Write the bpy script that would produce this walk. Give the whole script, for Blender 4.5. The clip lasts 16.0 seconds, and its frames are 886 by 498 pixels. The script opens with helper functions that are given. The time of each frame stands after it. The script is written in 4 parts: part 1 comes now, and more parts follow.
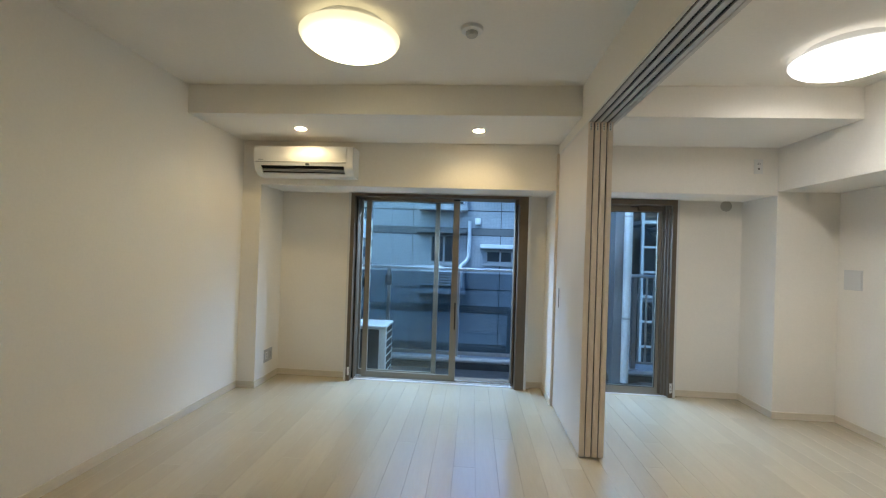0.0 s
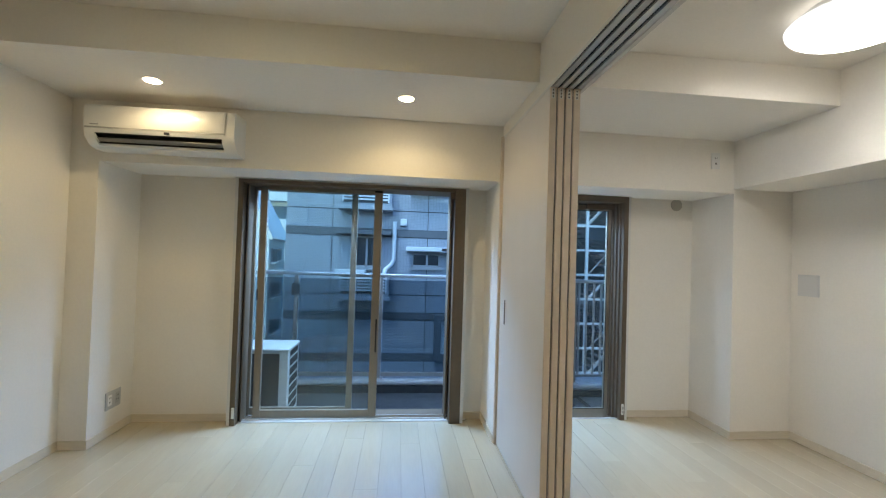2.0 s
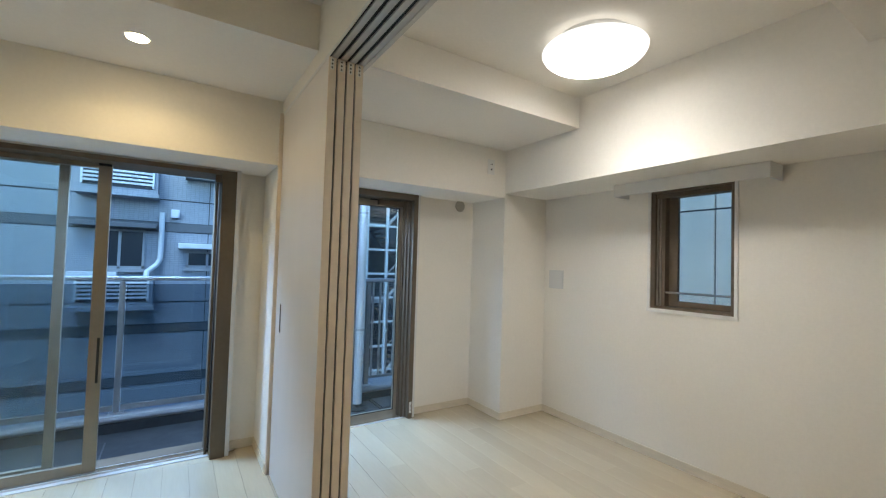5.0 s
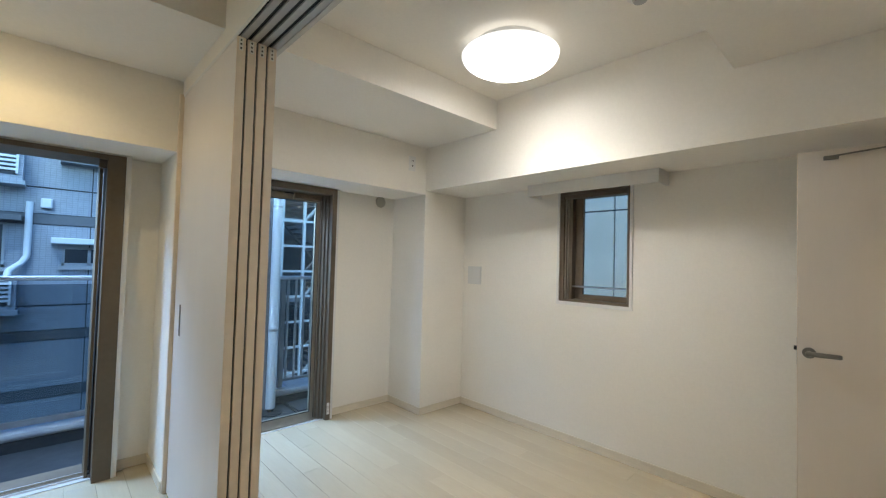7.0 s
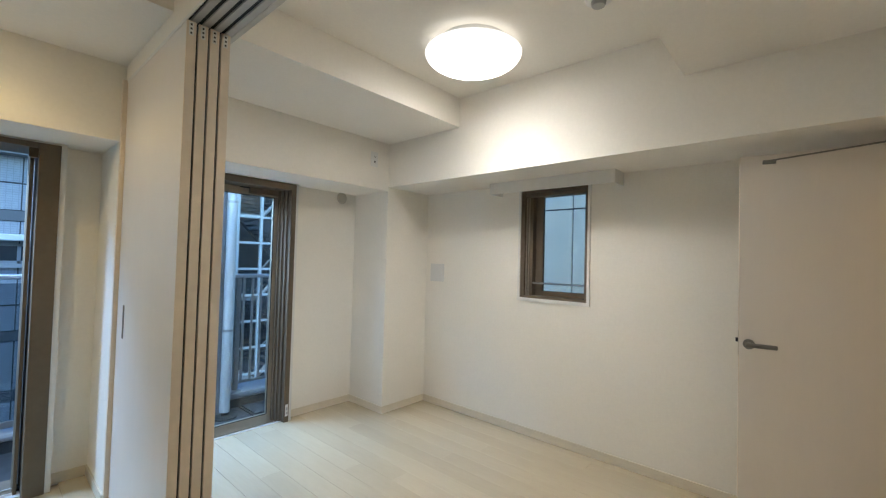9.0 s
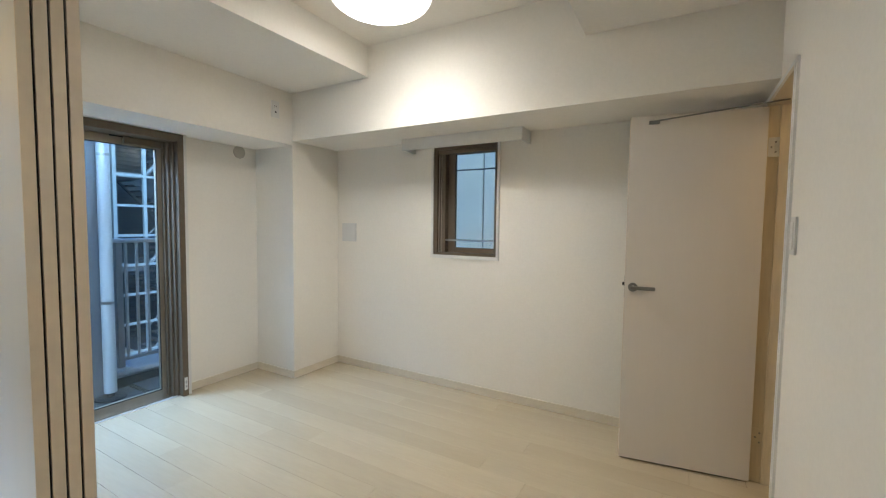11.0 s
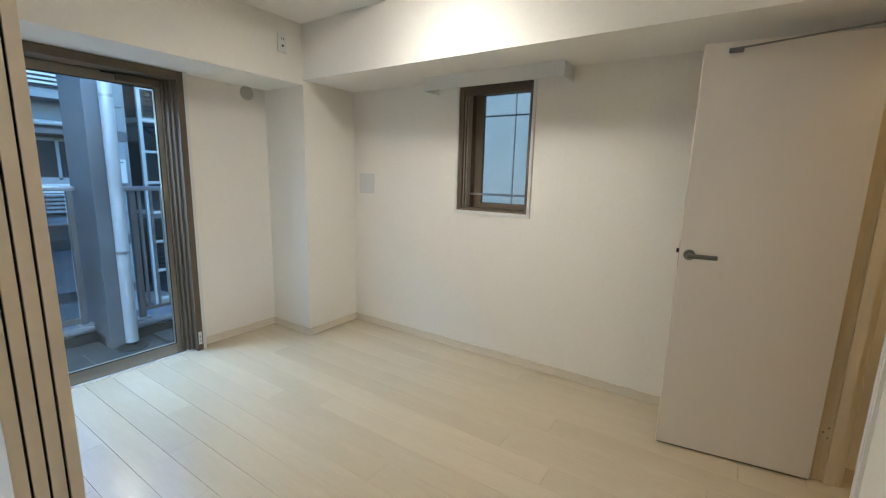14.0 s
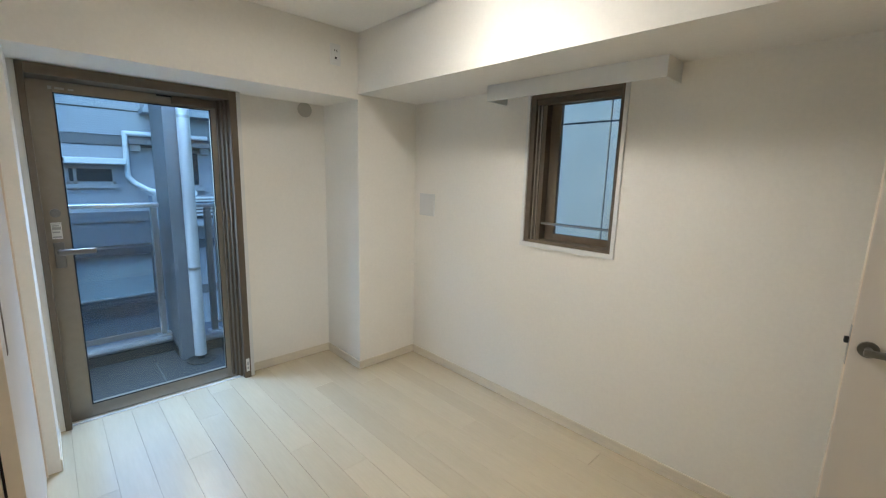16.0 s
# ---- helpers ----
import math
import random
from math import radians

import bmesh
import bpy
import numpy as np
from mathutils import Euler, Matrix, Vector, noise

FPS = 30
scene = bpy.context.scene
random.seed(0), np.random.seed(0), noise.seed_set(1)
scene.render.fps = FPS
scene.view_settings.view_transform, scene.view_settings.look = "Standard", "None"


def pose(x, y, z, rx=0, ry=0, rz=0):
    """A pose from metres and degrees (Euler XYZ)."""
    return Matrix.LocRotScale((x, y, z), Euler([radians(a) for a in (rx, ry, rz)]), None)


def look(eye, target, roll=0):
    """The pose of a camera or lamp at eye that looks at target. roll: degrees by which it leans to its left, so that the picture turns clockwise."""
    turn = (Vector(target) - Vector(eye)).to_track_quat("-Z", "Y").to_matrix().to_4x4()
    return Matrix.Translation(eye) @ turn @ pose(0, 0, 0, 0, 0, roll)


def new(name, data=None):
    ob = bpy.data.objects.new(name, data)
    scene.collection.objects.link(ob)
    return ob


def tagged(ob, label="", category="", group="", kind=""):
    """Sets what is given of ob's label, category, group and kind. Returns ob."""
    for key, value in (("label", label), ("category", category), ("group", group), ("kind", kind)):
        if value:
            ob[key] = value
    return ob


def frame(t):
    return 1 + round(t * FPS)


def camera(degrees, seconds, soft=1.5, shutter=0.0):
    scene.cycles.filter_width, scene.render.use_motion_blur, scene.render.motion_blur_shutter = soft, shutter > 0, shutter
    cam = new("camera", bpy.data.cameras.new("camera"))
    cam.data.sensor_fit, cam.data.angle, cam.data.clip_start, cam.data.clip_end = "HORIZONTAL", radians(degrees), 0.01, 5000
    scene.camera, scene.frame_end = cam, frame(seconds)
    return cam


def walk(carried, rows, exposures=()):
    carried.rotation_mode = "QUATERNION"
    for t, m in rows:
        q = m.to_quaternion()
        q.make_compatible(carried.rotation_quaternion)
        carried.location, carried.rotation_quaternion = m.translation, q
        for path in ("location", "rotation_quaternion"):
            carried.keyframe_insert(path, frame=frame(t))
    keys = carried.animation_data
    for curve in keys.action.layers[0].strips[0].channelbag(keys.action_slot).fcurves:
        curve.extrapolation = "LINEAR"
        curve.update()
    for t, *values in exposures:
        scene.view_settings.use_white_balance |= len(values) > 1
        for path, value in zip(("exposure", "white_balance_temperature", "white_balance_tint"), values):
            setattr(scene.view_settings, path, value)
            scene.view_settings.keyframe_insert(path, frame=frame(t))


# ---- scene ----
cam = camera(93.6, 16.0, soft=1.2)
PATH = [
    (0, (0.056, -0.068, 1.431), (-0.091, 1.927, 1.445), 1.90),
    (0.5, (0.032, 0.186, 1.428), (-0.100, 2.182, 1.451), 1.88),
    (1, (0.017, 0.409, 1.436), (-0.064, 2.407, 1.460), 1.82),
    (1.5, (0.033, 0.615, 1.442), (0.044, 2.615, 1.474), 1.80),
    (2, (0.049, 0.772, 1.443), (0.260, 2.760, 1.481), 1.80),
    (2.5, (0.105, 0.881, 1.438), (0.593, 2.820, 1.482), 1.80),
    (3, (0.195, 0.973, 1.435), (0.935, 2.831, 1.480), 1.80),
    (3.5, (0.253, 1.026, 1.431), (1.174, 2.801, 1.483), 1.78),
    (4, (0.283, 1.037, 1.429), (1.297, 2.760, 1.484), 1.71),
    (6.3, (0.284, 0.995, 1.428), (1.474, 2.601, 1.493), 1.73),
    (6.5, (0.286, 1.003, 1.427), (1.523, 2.573, 1.481), 1.69),
    (7, (0.292, 1.020, 1.423), (1.661, 2.476, 1.486), 1.60),
    (7.5, (0.297, 1.030, 1.421), (1.789, 2.361, 1.479), 1.57),
    (8, (0.298, 1.032, 1.422), (1.676, 2.480, 1.477), 1.58),
    (8.5, (0.297, 1.029, 1.425), (1.658, 2.493, 1.481), 1.58),
    (9, (0.299, 1.029, 1.425), (1.794, 2.357, 1.479), 1.56),
    (9.5, (0.302, 1.036, 1.427), (1.929, 2.198, 1.477), 1.52),
    (9.7, (0.304, 1.041, 1.429), (1.971, 2.145, 1.470), 1.49),
    (11.8, (0.340, 1.034, 1.342), (2.079, 1.999, 1.134), 1.52),
    (12, (0.339, 1.039, 1.334), (2.076, 2.000, 1.095), 1.56),
    (12.5, (0.345, 1.057, 1.318), (2.074, 2.017, 1.022), 1.58),
    (13, (0.371, 1.100, 1.334), (2.087, 2.072, 1.001), 1.52),
    (13.5, (0.468, 1.136, 1.361), (2.156, 2.151, 1.017), 1.50),
    (14, (0.615, 1.173, 1.390), (2.258, 2.258, 1.041), 1.50),
    (14.5, (0.792, 1.239, 1.412), (2.372, 2.415, 1.065), 1.50),
    (15, (0.965, 1.292, 1.446), (2.463, 2.570, 1.094), 1.50),
    (15.5, (1.077, 1.313, 1.493), (2.506, 2.668, 1.147), 1.52),
    (16, (1.150, 1.310, 1.535), (2.514, 2.731, 1.188), 1.60),
]
walk(cam, [(t, look(eye, target, roll)) for t, eye, target, roll in PATH], [(0, 1.89), (4, 1.87), (7, 1.94), (12, 2.06), (16, 1.97)])

# ---- world and light ----
world = bpy.data.worlds.new("evening_sky")
scene.world = world
world.use_nodes = True
wn, wl = world.node_tree.nodes, world.node_tree.links
sky = wn.new("ShaderNodeTexSky")
sky.sky_type, sky.sun_disc = "NISHITA", False
sky.sun_elevation, sky.sun_rotation = radians(12), radians(204)
sky.air_density, sky.dust_density, sky.ozone_density = 1.0, 1.0, 4.0
wn["Background"].inputs["Strength"].default_value = 0.13
tone = wn.new("ShaderNodeVectorMath")
tone.operation = "MULTIPLY"
tone.inputs[1].default_value = (0.54, 0.92, 1.26)
wl.new(sky.outputs[0], tone.inputs[0])
wl.new(tone.outputs[0], wn["Background"].inputs["Color"])
sun = new("sun", bpy.data.lights.new("sun", "SUN"))
sun.data.energy, sun.data.angle, sun.data.color = 0.95, radians(30), (0.50, 0.76, 1.0)
sun.matrix_world = look((0, 0, 30), (7, 16, 0))

# the sky's light above the balcony, falling in at the two openings
for x, w, power in ((-0.33, 1.85, 72), (1.63, 0.95, 48)):
    day = new("sky_light", bpy.data.lights.new("sky_light", "AREA"))
    day.data.shape, day.data.size, day.data.size_y, day.data.energy, day.data.color = "RECTANGLE", w, 0.35, power, (0.365, 0.61, 1.0)
    day.matrix_world = look((x, 4.97, 2.44), (x, 3.2, 1.5))

WARM, COOL = (1.0, 0.885, 0.55), (1.0, 0.985, 0.95)
LAMP_L, LAMP_R = 2.5, 3.5


# ---- materials ----
def material(name, colour, rough=0.5, metal=0.0, grain=0.0, scale=20.0, bump=0.0, bump_scale=200.0, spec=0.5, stain=0.0, stain_scale=1.5, stretch=(1, 1, 1), per_object=0.0):
    m = bpy.data.materials.new(name)
    m.use_nodes = True
    n, l = m.node_tree.nodes, m.node_tree.links
    b = n["Principled BSDF"]
    b.inputs["Roughness"].default_value, b.inputs["Metallic"].default_value = rough, metal
    b.inputs["Specular IOR Level"].default_value = spec
    b.inputs["Base Color"].default_value = (*colour, 1)
    tc = n.new("ShaderNodeTexCoord")
    mp = n.new("ShaderNodeMapping")
    mp.inputs["Scale"].default_value = stretch
    l.new(tc.outputs["Object"], mp.inputs[0])
    last = None
    for amount, sc, detail in ((grain, scale, 6), (stain, stain_scale, 3)):
        if amount <= 0:
            continue
        t = n.new("ShaderNodeTexNoise")
        t.inputs["Scale"].default_value, t.inputs["Detail"].default_value = sc, detail
        l.new(mp.outputs[0], t.inputs["Vector"])
        r = n.new("ShaderNodeMapRange")
        r.inputs[1].default_value, r.inputs[2].default_value = 0.3, 0.7
        r.inputs[3].default_value, r.inputs[4].default_value = 1 - amount, 1 + amount
        l.new(t.outputs[0], r.inputs[0])
        mul = n.new("ShaderNodeVectorMath")
        mul.operation = "MULTIPLY"
        if last is None:
            mul.inputs[0].default_value = colour
        else:
            l.new(last, mul.inputs[0])
        l.new(r.outputs[0], mul.inputs[1])
        last = mul.outputs[0]
    if per_object > 0:
        oi = n.new("ShaderNodeObjectInfo")
        r = n.new("ShaderNodeMapRange")
        r.inputs[3].default_value, r.inputs[4].default_value = 1 - per_object, 1 + per_object
        l.new(oi.outputs["Random"], r.inputs[0])
        mul = n.new("ShaderNodeVectorMath")
        mul.operation = "MULTIPLY"
        if last is None:
            mul.inputs[0].default_value = colour
        else:
            l.new(last, mul.inputs[0])
        l.new(r.outputs[0], mul.inputs[1])
        last = mul.outputs[0]
    if last is not None:
        l.new(last, b.inputs["Base Color"])
        rr = n.new("ShaderNodeTexNoise")
        rr.inputs["Scale"].default_value = stain_scale * 3
        l.new(tc.outputs["Object"], rr.inputs["Vector"])
        rm = n.new("ShaderNodeMapRange")
        rm.inputs[3].default_value, rm.inputs[4].default_value = rough * 0.85, min(1, rough * 1.15)
        l.new(rr.outputs[0], rm.inputs[0])
        l.new(rm.outputs[0], b.inputs["Roughness"])
    if bump > 0:
        t = n.new("ShaderNodeTexNoise")
        t.inputs["Scale"].default_value, t.inputs["Detail"].default_value = bump_scale, 4
        l.new(mp.outputs[0], t.inputs["Vector"])
        bp = n.new("ShaderNodeBump")
        bp.inputs["Strength"].default_value, bp.inputs["Distance"].default_value = bump, 0.002
        l.new(t.outputs[0], bp.inputs["Height"])
        l.new(bp.outputs[0], b.inputs["Normal"])
    return m


def glow(name, colour, strength):
    m = bpy.data.materials.new(name)
    m.use_nodes = True
    b = m.node_tree.nodes["Principled BSDF"]
    b.inputs["Base Color"].default_value = (0.8, 0.8, 0.8, 1)
    b.inputs["Emission Color"].default_value = (*colour, 1)
    b.inputs["Emission Strength"].default_value = strength
    return m


def dome_glow(name, colour, strength, at, shoulder):
    """A diffuser that is brightest over its lamp and fades to the rim."""
    m = glow(name, colour, strength)
    n, l = m.node_tree.nodes, m.node_tree.links
    tc, mp, ln, mr = n.new("ShaderNodeTexCoord"), n.new("ShaderNodeMapping"), n.new("ShaderNodeVectorMath"), n.new("ShaderNodeMapRange")
    mp.inputs["Location"].default_value = (-at[0], -at[1], 0)
    mp.inputs["Scale"].default_value = (1, 1, 0)
    ln.operation = "LENGTH"
    l.new(tc.outputs["Object"], mp.inputs[0])
    l.new(mp.outputs[0], ln.inputs[0])
    l.new(ln.outputs["Value"], mr.inputs[0])
    mr.interpolation_type = "SMOOTHSTEP"
    mr.inputs[1].default_value, mr.inputs[2].default_value = 0.05, 0.284
    mr.inputs[3].default_value, mr.inputs[4].default_value = strength * 2.6, strength * 0.11
    # the shoulder turned to the ceiling lets a little through
    sz, up, dim = n.new("ShaderNodeSeparateXYZ"), n.new("ShaderNodeMapRange"), n.new("ShaderNodeMath")
    l.new(tc.outputs["Object"], sz.inputs[0])
    l.new(sz.outputs["Z"], up.inputs[0])
    up.inputs[1].default_value, up.inputs[2].default_value = ZC - 0.070, ZC - 0.062
    up.inputs[3].default_value, up.inputs[4].default_value = 1.0, shoulder
    dim.operation = "MULTIPLY"
    l.new(mr.outputs[0], dim.inputs[0])
    l.new(up.outputs[0], dim.inputs[1])
    l.new(dim.outputs[0], n["Principled BSDF"].inputs["Emission Strength"])
    return m


def glass(name, tint=(0.95, 0.98, 0.97), rough=0.0, share=0.07):
    m = bpy.data.materials.new(name)
    m.use_nodes = True
    n, l = m.node_tree.nodes, m.node_tree.links
    n.remove(n["Principled BSDF"])
    tr, gl, mix, fr = n.new("ShaderNodeBsdfTransparent"), n.new("ShaderNodeBsdfGlossy"), n.new("ShaderNodeMixShader"), n.new("ShaderNodeFresnel")
    tr.inputs[0].default_value = (*tint, 1)
    gl.inputs["Roughness"].default_value = rough
    fr.inputs[0].default_value = 1.5
    l.new(fr.outputs[0], mix.inputs[0])
    l.new(tr.outputs[0], mix.inputs[1])
    l.new(gl.outputs[0], mix.inputs[2])
    l.new(mix.outputs[0], n["Material Output"].inputs[0])
    return m


WALLPAPER = material("white_wallpaper", (0.86, 0.817, 0.742), 0.85, grain=0.015, scale=60, bump=0.25, bump_scale=420, stain=0.015, stain_scale=0.8, spec=0.2)
CEILING = material("white_ceiling_paper", (0.86, 0.817, 0.742), 0.9, grain=0.015, scale=60, bump=0.25, bump_scale=380, stain=0.015, spec=0.2)
PLANK = material("pale_laminate", (0.555, 0.472, 0.333), 0.2, grain=0.025, scale=9, stain=0.03, stain_scale=1.2, stretch=(9, 0.8, 1), bump=0.05, bump_scale=60, per_object=0.05)
coat = PLANK.node_tree.nodes["Principled BSDF"]
coat.inputs["Coat Weight"].default_value, coat.inputs["Coat Roughness"].default_value = 1.0, 0.2
coat.inputs["Coat IOR"].default_value = 1.75
PLANK_GAP = material("plank_gap", (0.32, 0.27, 0.18), 0.8, grain=0.1)
BASEBOARD = material("pale_wood_skirting", (0.71, 0.63, 0.50), 0.45, grain=0.04, scale=12, stretch=(1, 1, 8))
WHITE_TRIM = material("white_trim", (0.76, 0.745, 0.71), 0.45, grain=0.02)
BRONZE = material("bronze_aluminium", (0.150, 0.116, 0.082), 0.6, metal=0.15, spec=0.3, grain=0.05, scale=30, stain=0.06)
BRONZE_LIGHT = material("champagne_aluminium", (0.30, 0.265, 0.215), 0.40, metal=0.5, grain=0.04, scale=30, stain=0.05)
DARK = material("black_rubber", (0.015, 0.015, 0.016), 0.7, grain=0.1)
DARKSTEEL = material("dark_satin_steel", (0.24, 0.235, 0.225), 0.35, metal=0.9, grain=0.05, scale=60)
STEEL = material("brushed_steel", (0.42, 0.41, 0.395), 0.3, metal=0.95, grain=0.05, scale=80)
ALU = material("bright_aluminium", (0.66, 0.65, 0.63), 0.4, metal=0.4, grain=0.05)
GLASS = glass("clear_glass")
PANEL = material("cream_laminate_panel", (0.74, 0.69, 0.645), 0.42, grain=0.006, scale=14, stretch=(6, 6, 0.6), stain=0.012)
PANEL_EDGE = material("beige_edge_band", (0.76, 0.65, 0.53), 0.5, grain=0.03, scale=20)
DOOR_WOOD = material("cream_door_laminate", (0.72, 0.665, 0.61), 0.42, grain=0.006, scale=14, stretch=(6, 6, 0.6), stain=0.012)
JAMB_WOOD = material("pale_maple_jamb", (0.68, 0.57, 0.40), 0.5, grain=0.05, scale=16, stretch=(6, 6, 0.5))
PLASTIC = material("white_plastic", (0.78, 0.77, 0.74), 0.35, grain=0.01)
PLASTIC_GREY = material("grey_plastic", (0.42, 0.42, 0.40), 0.45, grain=0.02)
TRACK = material("grey_track_metal", (0.56, 0.545, 0.52), 0.45, metal=0.5, grain=0.04)
HEADER_TRIM = material("taupe_header_liner", (0.62, 0.59, 0.54), 0.5, grain=0.03)


# ---- building helpers ----
def box(bm, x0, x1, y0, y1, z0, z1, bevel=0.0, mat=0):
    r = bmesh.ops.create_cube(bm, size=1, matrix=Matrix.Translation(((x0 + x1) / 2, (y0 + y1) / 2, (z0 + z1) / 2)) @ Matrix.Diagonal((x1 - x0, y1 - y0, z1 - z0, 1)))
    vs = r["verts"]
    faces = {f for v in vs for f in v.link_faces}
    for f in faces:
        f.material_index = mat
    if bevel > 0:
        bmesh.ops.bevel(bm, geom=list({e for v in vs for e in v.link_edges}), offset=bevel, segments=2, affect="EDGES", profile=0.5)
    return bm


def rod(bm, a, b, r, seg=12, r2=None):
    a, b = Vector(a), Vector(b)
    d = b - a
    m = Matrix.Translation((a + b) / 2) @ d.to_track_quat("Z", "Y").to_matrix().to_4x4()
    bmesh.ops.create_cone(bm, cap_ends=True, segments=seg, radius1=r, radius2=r if r2 is None else r2, depth=d.length, matrix=m)
    return bm


def lathe(bm, profile, centre, seg=40, axis="Z"):
    """A turned shape from (radius, height) pairs."""
    rings = []
    for r, h in profile:
        ring = []
        for i in range(seg):
            a = 2 * math.pi * i / seg
            p = Vector((r * math.cos(a), r * math.sin(a), h))
            if axis == "X":
                p = Vector((p.z, p.x, p.y))
            elif axis == "Y":
                p = Vector((p.x, p.z, p.y))
            ring.append(bm.verts.new(p + Vector(centre)))
        rings.append(ring)
    for lo, hi in zip(rings, rings[1:]):
        for i in range(seg):
            bm.faces.new((lo[i], lo[(i + 1) % seg], hi[(i + 1) % seg], hi[i]))
    bm.faces.new(rings[0][::-1])
    bm.faces.new(rings[-1])
    bmesh.ops.recalc_face_normals(bm, faces=bm.faces)
    return bm


def mesh_of(name, bm, mats, smooth=False):
    me = bpy.data.meshes.new(name)
    bm.to_mesh(me)
    bm.free()
    for m in mats if isinstance(mats, (list, tuple)) else [mats]:
        me.materials.append(m)
    if smooth:
        for p in me.polygons:
            p.use_smooth = True
        me.set_sharp_from_angle(angle=radians(35))
    return me


def part(name, bm, mats, parent, label="", smooth=False):
    ob = new(name, mesh_of(name, bm, mats, smooth))
    ob.parent = parent
    if parent is not None and parent.parent is None:
        ob.matrix_parent_inverse = parent.matrix_basis.inverted()
    if label:
        tagged(ob, label)
    return ob


def thing(name, at, label, category, group="", kind=""):
    ob = new(name)
    ob.location = at
    return tagged(ob, label, category, group, kind)


def solid(name, bm, mats, label, category, kind="structure", group="", smooth=False):
    return tagged(new(name, mesh_of(name, bm, mats, smooth)), label, category, group, kind)


def boxes(*rows, bevel=0.0):
    bm = bmesh.new()
    for r in rows:
        box(bm, *r, bevel=bevel)
    return bm


# ---- plan ----
XL, XP0, XP1, XR = -2.30, 0.845, 1.035, 3.388   # left wall, partition, right wall
XB = 2.842                                      # face of the side beam
YB, YF, YW, YO = 3.147, 3.992, 4.49, 4.70       # ceiling beam, beam face, window wall in and out
YD = 0.66                                       # wall with the inner door
YBACK = -2.6
ZC, ZB, ZS, ZN = 2.727, 2.494, 2.09, 2.055                 # ceiling, beam soffit, window soffit
ZH = 2.396                                      # header soffit
ZL, YL = 2.472, 1.556                           # lowered ceiling
W1 = (-1.29, 0.622, 2.043)                       # big window: x0, x1, top
W2 = (1.105, 2.152, 2.050)                        # balcony door
SW = (2.304, 2.884, 1.131, 2.035)               # small window: y0, y1, z0, z1

solid("wall_west", boxes((XL - 0.15, XL, YBACK - 0.15, YO, -0.2, ZC)), WALLPAPER, "white textured wallpaper wall of the living room", "wall")
solid("wall_south", boxes((XL, XR, YBACK - 0.15, YBACK, -0.2, ZC)), WALLPAPER, "white wallpaper wall behind the living room", "wall")
solid("wall_partition", boxes((XP0, XP1, YBACK, YD, -0.2, ZC)), WALLPAPER, "white wallpaper partition between the two rooms", "wall")
solid("wall_pier", boxes((0.83, 1.077, YF, YW, -0.2, ZN)), WALLPAPER, "white wallpaper pier between the two windows", "wall")
bm = boxes((XL, W1[0], YW, YO, -0.4, ZN), (W1[1], W2[0], YW, YO, -0.4, ZN), (W2[1], XR + 0.15, YW, YO, -0.4, ZN),
           (W1[0], W1[1], YW, YO, W1[2], ZN), (W2[0], W2[1], YW, YO, W2[2], ZN), (W1[0], W1[1], YW, YO, -0.4, -0.03), (W2[0], W2[1], YW, YO, -0.4, -0.03),
           (XL, XR + 0.15, YW, YO, ZN, ZC + 0.3))
solid("wall_north", bm, WALLPAPER, "white wallpaper wall with window and balcony door openings", "wall")
bm = boxes((XR, XR + 0.15, YBACK - 0.15, SW[0], -0.2, ZC), (XR, XR + 0.15, SW[1], YW, -0.2, ZC), (XR, XR + 0.15, SW[0], SW[1], -0.2, SW[2]), (XR, XR + 0.15, SW[0], SW[1], SW[3], ZC))
solid("wall_east", bm, WALLPAPER, "white wallpaper wall with a small window opening", "wall")
DX0, DX1, DZ = 2.49, 3.12, 2.045
bm = boxes((XP1, DX0, YD - 0.1, YD, -0.2, ZC), (DX1, XR, YD - 0.1, YD, -0.2, ZC), (DX0, DX1, YD - 0.1, YD, DZ, ZC))
solid("wall_inner", bm, WALLPAPER, "white wallpaper wall with the bedroom doorway", "wall")
solid("pillar_west", boxes((XL, -2.11, YF, YW, -0.2, ZN), bevel=0), WALLPAPER, "white wallpaper corner pillar", "pillar")
solid("pillar_east", boxes((XB, XR, YF, YW, -0.2, ZS)), WALLPAPER, "white wallpaper corner pillar", "pillar")
solid("beam_north", boxes((XL, XB, YF, YW, ZN, ZC), (XL, XB, YB, YF, ZB, ZC)), WALLPAPER, "stepped white ceiling beam above the windows", "beam")
solid("beam_east", boxes((XB, XR, YD, YW, ZS, ZC)), WALLPAPER, "white boxed beam along the side wall", "beam")
solid("ceiling_lowered", boxes((XP1, XB, YD, YL, ZL, ZC)), CEILING, "lowered white ceiling section", "ceiling")
solid("ceiling", boxes((XL - 0.15, XR + 0.15, YBACK - 0.15, YO, ZC, ZC + 0.2)), CEILING, "white papered ceiling", "ceiling")

# hall behind the inner door
solid("wall_hall", boxes((1.9, 2.0, -0.9, YD - 0.1, -0.2, ZC), (3.3, 3.388, -0.9, YD - 0.1, -0.2, ZC), (1.9, 3.388, -1.0, -0.9, -0.2, ZC)), WALLPAPER, "white wallpaper walls of the hall", "wall")
hall = new("hall_light", bpy.data.lights.new("hall_light", "AREA"))
hall.data.shape, hall.data.size, hall.data.energy, hall.data.color = "DISK", 0.25, 1.2, (1.0, 0.72, 0.38)
hall.matrix_world = look((2.75, -0.2, ZC - 0.02), (2.75, -0.2, 0))

